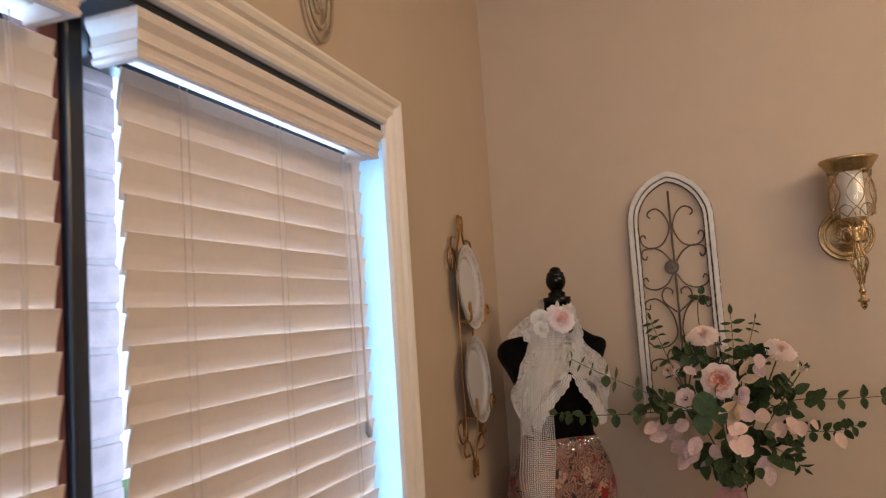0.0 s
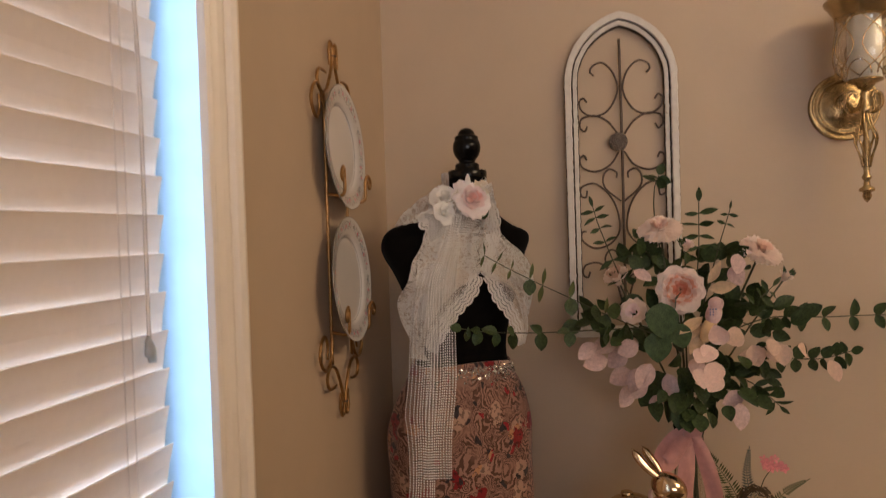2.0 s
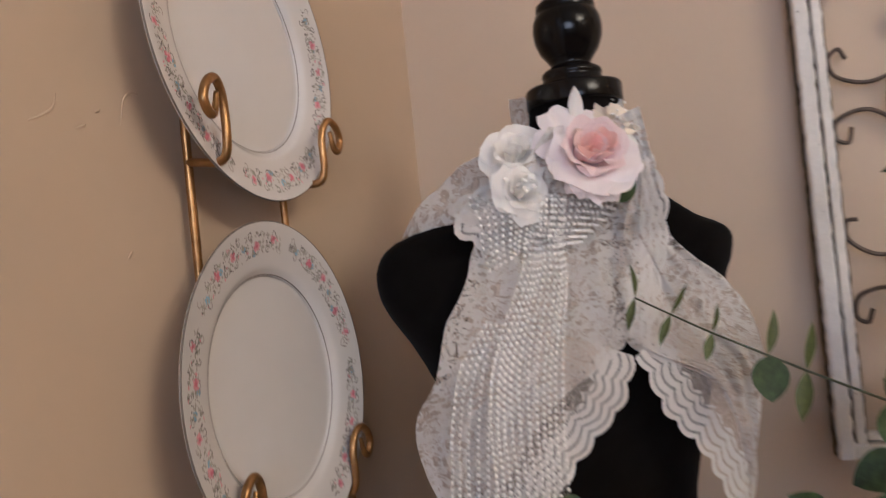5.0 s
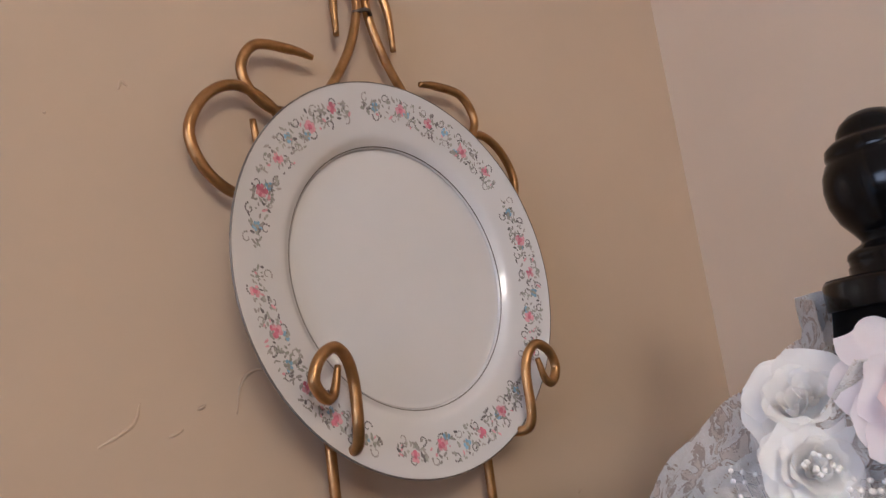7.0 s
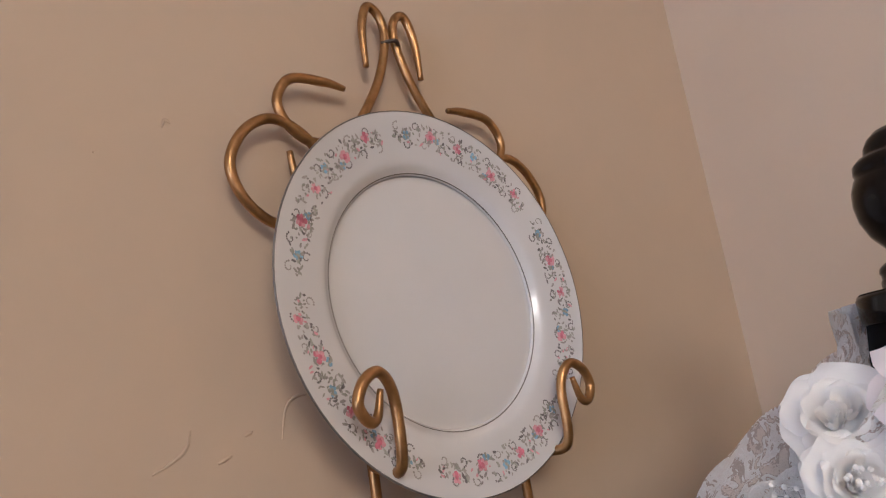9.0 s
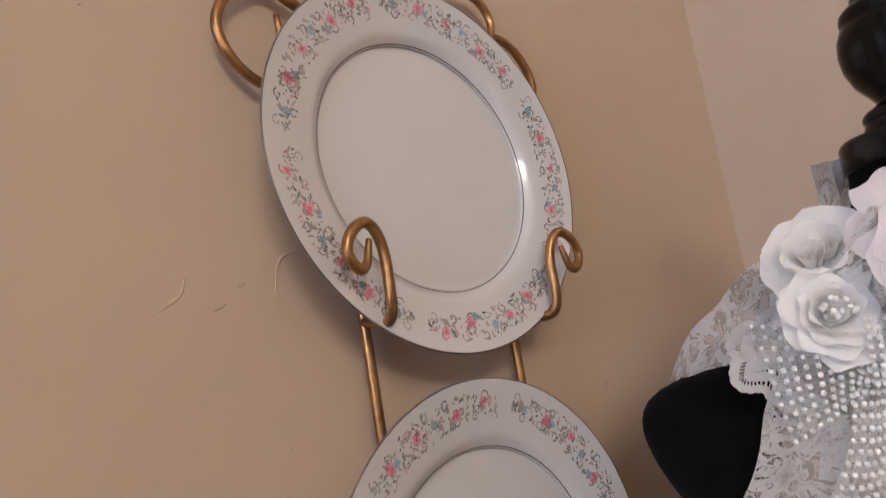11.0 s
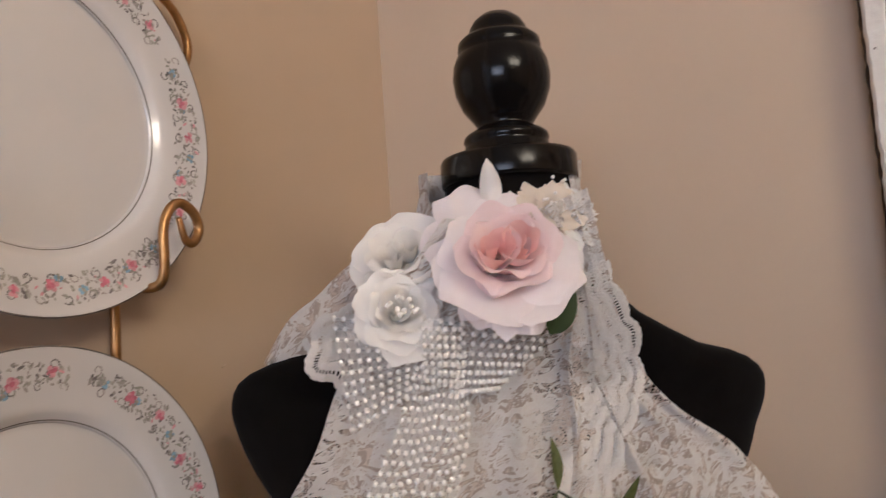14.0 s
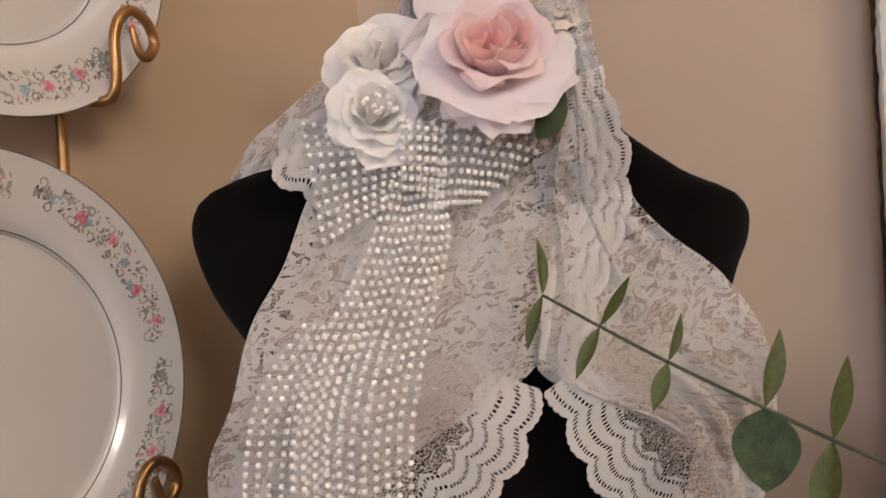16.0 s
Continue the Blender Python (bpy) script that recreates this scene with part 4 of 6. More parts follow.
def lace_shawl():
    t = thing("lace_shawl", "white floral lace shawl draped round the form's neck and bust", "shawl", FORM)
    a_left = [(-0.062, 1.462), (-0.100, 1.412), (-0.123, 1.376), (-0.138, 1.340), (-0.156, 1.310), (-0.168, 1.270), (-0.183, 1.235), (-0.180, 1.195), (-0.160, 1.145), (-0.140, 1.105)]
    a_right = [(0.004, 1.455), (0.010, 1.410), (0.008, 1.376), (0.002, 1.340), (-0.006, 1.305), (-0.022, 1.281), (-0.078, 1.250), (-0.110, 1.212), (-0.136, 1.165), (-0.140, 1.110)]
    b_left = [(-0.020, 1.460), (0.000, 1.415), (0.002, 1.376), (0.000, 1.340), (-0.012, 1.305), (-0.014, 1.279), (0.048, 1.248), (0.078, 1.206), (0.090, 1.160), (0.080, 1.122)]
    b_right = [(0.018, 1.474), (0.026, 1.418), (0.042, 1.388), (0.064, 1.352), (0.101, 1.324), (0.125, 1.290), (0.128, 1.255), (0.117, 1.215), (0.096, 1.165), (0.080, 1.120)]
    part("lace_panel", panel(a_left, a_right, 90, 120, 1.3, 0.0075), M["lace"], t)
    part("lace_panel", panel(b_left, b_right, 80, 120, 4.1, 0.0080), M["lace"], t)
    # under layer, so that the lace lies double over the bust
    part("lace_lining", panel([(x + 0.010 + 0.020 * max(0.0, min(1.0, (1.36 - abs(z - 1.31) * 8 - 1.0))), z) for x, z in a_left], [(x - 0.020, z) for x, z in a_right], 36, 60, 7.7, 0.001), M["lace_under"], t)
    part("lace_lining", panel([(x + 0.020, z) for x, z in b_left], [(x - 0.006, z) for x, z in b_right], 36, 60, 9.2, 0.001), M["lace_under"], t)
    part("lace_edging", edging([(-0.021, 1.276), (-0.026, 1.264), (-0.033, 1.246), (-0.045, 1.228), (-0.069, 1.204), (-0.097, 1.168), (-0.122, 1.122)], 1, 0.054, 0.005, 0.008, 0.2), M["lace_edge"], t)
    part("lace_edging", edging([(-0.014, 1.276), (-0.008, 1.264), (0.003, 1.238), (0.017, 1.217), (0.040, 1.192), (0.061, 1.156), (0.076, 1.122)], -1, 0.054, 0.005, 0.009, 0.9), M["lace_edge"], t)
    part("lace_edging", edging([(0.022, 1.432), (0.031, 1.412), (0.043, 1.393), (0.047, 1.364), (0.031, 1.337), (0.012, 1.308), (-0.008, 1.280)], 1, 0.038, 0.004, 0.0075, 1.7), M["lace_edge"], t)
    part("lace_edging", edging([(-0.092, 1.420), (-0.128, 1.412), (-0.137, 1.388), (-0.124, 1.377), (-0.104, 1.362)], -1, 0.030, 0.004, 0.010, 2.3), M["lace_edge"], t)
    # collar wound round the neck
    rows, uvs = [], []
    for i in range(15):
        z = 1.392 + 0.0070 * i
        row, uv = [], []
        for k in range(65):
            a = radians(-62 + 260 * k / 64)   # open at the front
            r = interp([(1.39, 0.056), (1.41, 0.052), (1.44, 0.048), (1.47, 0.0435), (1.50, 0.0425)], z)[0] + 0.012 * max(0, -math.cos(a)) + 0.0022 * math.sin(7 * a + z * 60) + 0.0012 * math.sin(17 * a - z * 90) - 0.014 * max(0.0, 1 - k / 9)
            row.append((-0.013 + r * math.cos(a), r * math.sin(a) * 0.94 - 0.070, z + 0.008 + 0.007 * math.sin(a + 0.3) - 0.012 * max(0, -math.sin(a) - 0.2)))
            uv.append((k / 64 * 0.30, z))
        rows.append(row)
        uvs.append(uv)
    part("lace_collar", grid_mesh(bmesh.new(), rows, uvs), M["lace"], t)
    # the end that lies over the other shoulder
    rows, uvs = [], []
    top = spline([(-0.046, -0.030, 1.486), (-0.085, -0.036, 1.462), (-0.116, -0.040, 1.442), (-0.146, -0.036, 1.420), (-0.170, -0.030, 1.388)], 6)
    low = spline([(-0.060, -0.100, 1.420), (-0.085, -0.090, 1.405), (-0.105, -0.083, 1.395), (-0.125, -0.072, 1.387), (-0.152, -0.050, 1.380)], 6)
    for a, b in zip(top, low):
        row, uv = [], []
        for j in range(9):
            p = a.lerp(b, j / 8)
            row.append((p.x, p.y - 0.012 * math.sin(math.pi * j / 8), p.z + 0.006 * math.sin(math.pi * j / 8) + 0.002 * math.sin(j * 2 + p.x * 150)))
            uv.append((p.x + 2.0, j * 0.007))
        rows.append(row)
        uvs.append(uv)
    part("lace_end", grid_mesh(bmesh.new(), rows, uvs), M["lace"], t)
    part("lace_end", grid_mesh(bmesh.new(), [[(x, y + 0.002, z - 0.002) for x, y, z in row] for row in rows], uvs), M["lace_under"], t)
    return t


lace_shawl()


# ---- pearl scarf ----
def bead_mesh(r):
    bm = bmesh.new()
    bmesh.ops.create_uvsphere(bm, u_segments=10, v_segments=7, radius=r)
    me = bpy.data.meshes.new("pearl")
    bm.to_mesh(me)
    bm.free()
    me.materials.append(M["pearl"])
    me.shade_smooth()
    return me


def net_material():
    m, t, p = cloth_base("bead_net", 0.5)
    p.inputs["Base Color"].default_value = (0.97, 0.93, 0.88, 1)
    uv = t.nodes.new("ShaderNodeUVMap")
    sep = t.nodes.new("ShaderNodeSeparateXYZ")
    t.links.new(uv.outputs["UV"], sep.inputs[0])
    fx = maths(t, "ABSOLUTE", maths(t, "SUBTRACT", maths(t, "FRACT", sep.outputs["X"]), 0.5))
    fy = maths(t, "ABSOLUTE", maths(t, "SUBTRACT", maths(t, "FRACT", sep.outputs["Y"]), 0.5))
    cover = maths(t, "ADD", maths(t, "MULTIPLY", maths(t, "GREATER_THAN", maths(t, "MAXIMUM", fx, fy), 0.46), 0.20), 0.18)
    clear = t.nodes.new("ShaderNodeBsdfTransparent")
    sh = t.nodes.new("ShaderNodeMixShader")
    t.links.new(cover, sh.inputs["Fac"])
    t.links.new(clear.outputs[0], sh.inputs[1])
    t.links.new(p.outputs[0], sh.inputs[2])
    t.links.new(sh.outputs[0], t.nodes["Material Output"].inputs["Surface"])
    return m


def pearl_scarf():
    t = thing("pearl_scarf", "long pearl bead net scarf tied in a bow on the lace", "scarf", FORM)
    bead, net = bead_mesh(0.00148), net_material()
    joined = []
    count = [0]

    def put(points):
        for p in points:
            if count[0] < 300:
                o = new("pearl", bead)
                o.parent = t
                o.matrix_local = Matrix.Translation(p)
                count[0] += 1
            else:
                joined.append(p)

    def sheet(fn, nu, nv):
        rows = [[fn(j / nu, i / nv) for j in range(nu + 1)] for i in range(nv + 1)]
        # where the net is gathered, every other pearl lies hidden in the folds
        pts = [p for i, r in enumerate(rows) for j, p in enumerate(r) if (i + j) % 2 == 0 or (r[1] - r[0]).length > 0.0033]
        uvs = [[(j, i) for j in range(nu + 1)] for i in range(nv + 1)]
        part("bead_net", grid_mesh(bmesh.new(), [[p + Vector((0, 0.0012, 0)) for p in r] for r in rows], uvs), net, t)
        return pts

    def quad(a, b, c, d, off, bulge):
        def fn(u, v):
            x = (a[0] * (1 - u) + b[0] * u) * (1 - v) + (d[0] * (1 - u) + c[0] * u) * v
            z = (a[1] * (1 - u) + b[1] * u) * (1 - v) + (d[1] * (1 - u) + c[1] * u) * v
            return drape_front(x, z, off + bulge * math.sin(math.pi * u) * math.sin(math.pi * (0.15 + 0.7 * v)) + 0.0015 * math.sin(u * 17))
        return fn
    put(sheet(quad((-0.124, 1.413), (-0.074, 1.402), (-0.078, 1.372), (-0.117, 1.352), 0.012, 0.009), 9, 10))
    put(sheet(quad((-0.074, 1.408), (-0.003, 1.396), (-0.036, 1.368), (-0.062, 1.368), 0.014, 0.009), 12, 7))

    def tail(path, cols, off, seed):
        pts = spline([(x, z, w) for x, z, w in path], 12)
        run = [0.0]
        for a, b in zip(pts, pts[1:]):
            run.append(run[-1] + (b - a).xy.length)
        rows_n = int(run[-1] / 0.0054)

        def fn(u, v):
            k = max(i for i in range(len(pts) - 1) if run[i] <= v * run[-1])
            p = pts[k].lerp(pts[k + 1], (v * run[-1] - run[k]) / (run[k + 1] - run[k]))
            ww = p.z
            wob = 0.0005 * math.sin(v * 17 + u * 3 + seed)
            return drape_front(p.x + (u - 0.5) * ww + wob, p.y + 0.0007 * math.sin(u * 13 + v * 11 + seed), off + 0.003 * math.sin(u * 10 + v * 6 + seed) + 0.0025)
        return sheet(fn, cols - 1, rows_n - 1)
    put(tail([(-0.066, 1.388, 0.026), (-0.076, 1.345, 0.040), (-0.099, 1.296, 0.051), (-0.110, 1.254, 0.053), (-0.110, 1.190, 0.053), (-0.109, 1.070, 0.050), (-0.119, 0.930, 0.048), (-0.122, 0.862, 0.047)], 11, 0.0145, 0.0))
    put(tail([(-0.108, 1.310, 0.043), (-0.128, 1.270, 0.054), (-0.138, 1.190, 0.052), (-0.142, 1.070, 0.046), (-0.147, 0.930, 0.043), (-0.150, 0.800, 0.043), (-0.150, 0.680, 0.043)], 10, 0.0085, 2.0))
    put(sheet(quad((-0.078, 1.404), (-0.058, 1.402), (-0.060, 1.374), (-0.076, 1.376), 0.022, 0.004), 5, 6))
    # the many further pearls in one mesh
    me = bead_mesh(0.00148)
    n = len(me.vertices)
    co = np.array([v.co[:] for v in me.vertices])
    faces = [list(p.vertices) for p in me.polygons]
    vs, fs = [], []
    for k, p in enumerate(joined):
        vs.extend((co + np.array(p)).tolist())
        fs.extend([[i + k * n for i in f] for f in faces])
    big = bpy.data.meshes.new("pearl_rest")
    big.from_pydata(vs, [], fs)
    big.materials.append(M["pearl"])
    big.shade_smooth()
    o = new("pearl_rest", big)
    o.parent = t
    tagged(o, "small white pearls of the net", kind="stuff")
    return t


pearl_scarf()


# ---- silk flowers ----
def petal(r0, r1, h0, h1, half, curl, seed, wave=0.002, nu=8, nv=8, point=0.35, power=1.5, rise=0.8):
    """A petal that wraps round the flower's axis and rolls out at its lip."""
    rnd = random.Random(seed)
    ph = rnd.random() * 6.28
    rows = []
    for i in range(nv + 1):
        v = i / nv
        wd = half * (0.45 + 0.55 * math.sin(math.pi * min(1, 0.12 + 0.62 * v))) * (1 if v < 0.75 else math.sqrt(max(0.0, 1 - ((v - 0.75) / 0.32) ** 2)))
        row = []
        for j in range(nu + 1):
            u = -1 + 2 * j / nu
            r = r0 + (r1 - r0) * v ** power + curl * v ** 5
            tip = 1 - point * 0.12 * u * u * v
            z = h0 + (h1 - h0) * (v ** rise) * tip - curl * 0.75 * max(0, v - 0.6) ** 1.4 * 2.2
            r += wave * math.sin(u * 4.2 + ph) * v ** 2 + 0.12 * r1 * u * u * v * 0.4
            z += wave * math.sin(u * 5.3 + ph * 2) * v ** 2
            a = u * wd
            row.append((r * math.cos(a), r * math.sin(a), z))
        rows.append(row)
    return grid_mesh(bmesh.new(), rows)


def rose(parent, matrix, layers, seed, name="petal", flat=1.0):
    """Rings of petals round an axis. layers: count, base radius, lip radius, base height, lip height, half angle, roll, material."""
    rnd = random.Random(seed)
    for li, (n, r0, r1, h0, h1, half, curl, mat) in enumerate(layers):
        for k in range(n):
            a = 2 * math.pi * (k + rnd.uniform(-0.14, 0.14)) / n + li * 1.1 + seed
            bm = petal(r0, r1 * rnd.uniform(0.94, 1.06), h0, h1 * rnd.uniform(0.92, 1.08), half, curl, seed * 31 + li * 7 + k, wave=0.05 * r1)
            o = part(name, bm, M[mat], parent)
            o.matrix_local = matrix @ Matrix.Rotation(a, 4, "Z") @ Matrix.Rotation(rnd.uniform(-0.08, 0.08), 4, "Y")


def aim(place, direction, scale=1.0, spin=0.0):
    q = Vector(direction).to_track_quat("Z", "Y").to_matrix().to_4x4()
    return Matrix.Translation(place) @ q @ Matrix.Rotation(spin, 4, "Z") @ Matrix.Scale(scale, 4)


def leaf_mesh(length, width, fold=0.18, bend=0.25, roundness=1.0, n=8):
    rows = []
    for i in range(n + 1):
        v = i / n
        w = width * 0.5 * (math.sin(math.pi * v ** (0.75 / roundness if roundness < 1 else 0.85)) ** (0.75 if roundness >= 1 else 1.0)) + 0.0002
        rows.append([(u * w, v * length, abs(u) * w * fold - bend * length * v * v * 0.5) for u in (-1, -0.5, 0, 0.5, 1)])
    return grid_mesh(bmesh.new(), rows)


def cup_rose(parent, place, direction, r, colours, seed, spin=0.0, drop=True, full=1.0):
    """A full garden rose: cupped rings of petals, a packed heart in two lobes, and two petals that hang below."""
    rnd = random.Random(seed)
    inner, mid, outer = colours
    m = aim(place, direction, 1.0, spin)
    rings = [(4, 0.10, 0.94, 0.0, 0.24, 0.95, 0.26, outer, 0.8, 1.5), (4, 0.10, 0.80, 0.0, 0.50, 1.05, 0.24, outer, 0.65, 1.5), (4, 0.10, 0.64, 0.02, 0.66, 1.1, 0.18, mid, 0.5, 1.4),
             (4, 0.08, 0.52, 0.04, 0.74, 1.15, 0.12, mid, 0.45, 1.3)]
    for li, (n, r0, r1, h0, h1, half, curl, mat, power, rise) in enumerate(rings[:3] if full > 1.3 else rings):
        for k in range(n):
            a = 2 * math.pi * (k + rnd.uniform(-0.16, 0.16)) / n + li * 0.67 + seed
            bm = petal(r0 * r, r1 * r * rnd.uniform(0.92, 1.07), h0 * r, h1 * r * rnd.uniform(0.9, 1.06), half * rnd.uniform(0.88, 1.08), curl * r * rnd.uniform(0.6, 1.4), seed * 31 + li * 7 + k,
                       wave=0.035 * r, nu=12, nv=10, point=rnd.uniform(0.3, 2.6), power=power, rise=rise)
            o = part("petal", bm, M[mat], parent)
            o.matrix_local = m @ Matrix.Rotation(a, 4, "Z") @ Matrix.Rotation(rnd.uniform(-0.10, 0.10), 4, "Y")
    # the heart: broad petals coiled in two lobes, with thin rolled lips
    coils = ((0.07, 0.66, 2.3), (0.14, 0.70, 2.0), (0.21, 0.72, 1.7), (0.28, 0.72, 1.45))
    for lobe in (-1, 1):
        for k, (q, h, wrap) in enumerate(coils):
            for side in range(1 if k < 2 else 2):
                a = side * math.pi + k * 2.3 + lobe * 0.9 + rnd.uniform(-0.4, 0.4)
                bm = petal(0.03 * r, q * r * full, 0, h * r * rnd.uniform(0.93, 1.05), wrap * rnd.uniform(0.85, 1.05) * (1.0 if k < 2 else 0.85), 0.030 * r, seed * 57 + k + 20 * side, wave=0.012 * r, nu=16, nv=9, point=0.3, power=0.4, rise=1.0)
                o = part("petal", bm, M[inner if k < 3 else mid], parent)
                o.matrix_local = m @ Matrix.Translation((lobe * 0.17 * r * full, 0.02 * r * lobe, 0.03 * r)) @ Matrix.Rotation(a, 4, "Z") @ Matrix.Rotation(rnd.uniform(-0.07, 0.07), 4, "Y")
    if drop:
        for a, ln, tip in ((-1.45, 1.22, 0.06), (-2.05, 1.12, 0.02), (-0.72, 1.06, 0.10), (2.05, 1.42, 0.22), (1.25, 1.20, 0.20)):
            bm = petal(0.15 * r, ln * r, -0.05 * r, tip * r, 0.42, 0.05 * r, seed + int(ln * 100), wave=0.05 * r, nu=12, nv=10, point=1.0, power=0.9, rise=1.2)
            o = part("petal", bm, M[outer], parent)
            o.matrix_local = aim(place, direction) @ Matrix.Rotation(a, 4, "Z")
    return m


def aim_leaf(place, way, face):
    y = Vector(way).normalized()
    z = Vector(face)
    z = (z - y * z.dot(y)).normalized()
    return Matrix.Translation(place) @ Matrix((y.cross(z), y, z)).transposed().to_4x4()


def corsage():
    t = thing("pink_rose_corsage", "pale pink silk rose pinned on the lace at the form's neck", "silk flower", FORM)
    cup_rose(t, (-0.032, -0.120, 1.435), (-0.06, -1.0, 0.50), 0.0340, ("petal_pink", "petal_rose", "petal_pale"), 2, 0.15, full=1.28)
    o = part("leaf", leaf_mesh(0.028, 0.015), M["leaf"], t)
    o.matrix_local = aim_leaf((-0.012, -0.128, 1.396), (0.55, -0.15, 0.8), (0.3, -1, 0.1))
    o = part("petal", leaf_mesh(0.030, 0.012, 0.5, 0.15), M["petal_white"], t, "upright white petal")
    o.matrix_local = Matrix.Translation((-0.034, -0.112, 1.464)) @ Vector((-0.04, -0.1, 1)).to_track_quat("Y", "Z").to_matrix().to_4x4()
    for k, (p, s) in enumerate((((-0.083, -0.090, 1.440), 0.026), ((-0.088, -0.106, 1.412), 0.0215))):
        f = thing("white_silk_flower", ("white silk flower pinned on the lace beside the rose", "white silk flower with a pearl centre pinned on the lace")[k], "silk flower", FORM, group="white flowers on the lace")
        m = cup_rose(f, p, (-0.25 + 0.3 * k, -1, 0.6 - 0.3 * k), s, ("petal_white", "petal_white", "petal_white"), 11 + 6 * k, 0.5, False)
        if k:
            bm = bmesh.new()
            rnd = random.Random(k)
            for q in range(13):
                bmesh.ops.create_uvsphere(bm, u_segments=8, v_segments=6, radius=0.0016, matrix=Matrix.Translation((rnd.uniform(-1, 1) * 0.007, rnd.uniform(-1, 1) * 0.006, 0.70 * s + rnd.uniform(-0.001, 0.002))))
            o = part("pearl_centre", bm, M["pearl"], f, "cluster of tiny pearls")
            o.matrix_local = m
    f = thing("cream_silk_flower", "ruffled cream silk flower tucked behind the pink rose", "silk flower", FORM)
    rose(f, aim((0.000, -0.108, 1.462), (0.2, -1.0, 0.75)), [(5, 0.003, 0.010, 0, 0.012, 0.9, 0.002, "petal_cream"), (8, 0.004, 0.017, 0, 0.010, 0.6, 0.003, "petal_cream"), (9, 0.005, 0.021, -0.001, 0.007, 0.5, 0.003, "petal_white"), (10, 0.005, 0.024, -0.003, 0.003, 0.45, 0.003, "petal_white")], 5)
    rnd = random.Random(21)
    bm = bmesh.new()
    for q in range(16):
        a, d = rnd.uniform(0, 6.28), rnd.uniform(0.004, 0.022)
        bmesh.ops.create_uvsphere(bm, u_segments=6, v_segments=5, radius=0.0011, matrix=Matrix.Translation((d * math.cos(a), d * math.sin(a), 0.012)))
    o = part("bead_trim", bm, M["pearl"], f, "tiny clear beads")
    o.matrix_local = aim((0.000, -0.108, 1.462), (0.2, -1.0, 0.75))
    return t


corsage()


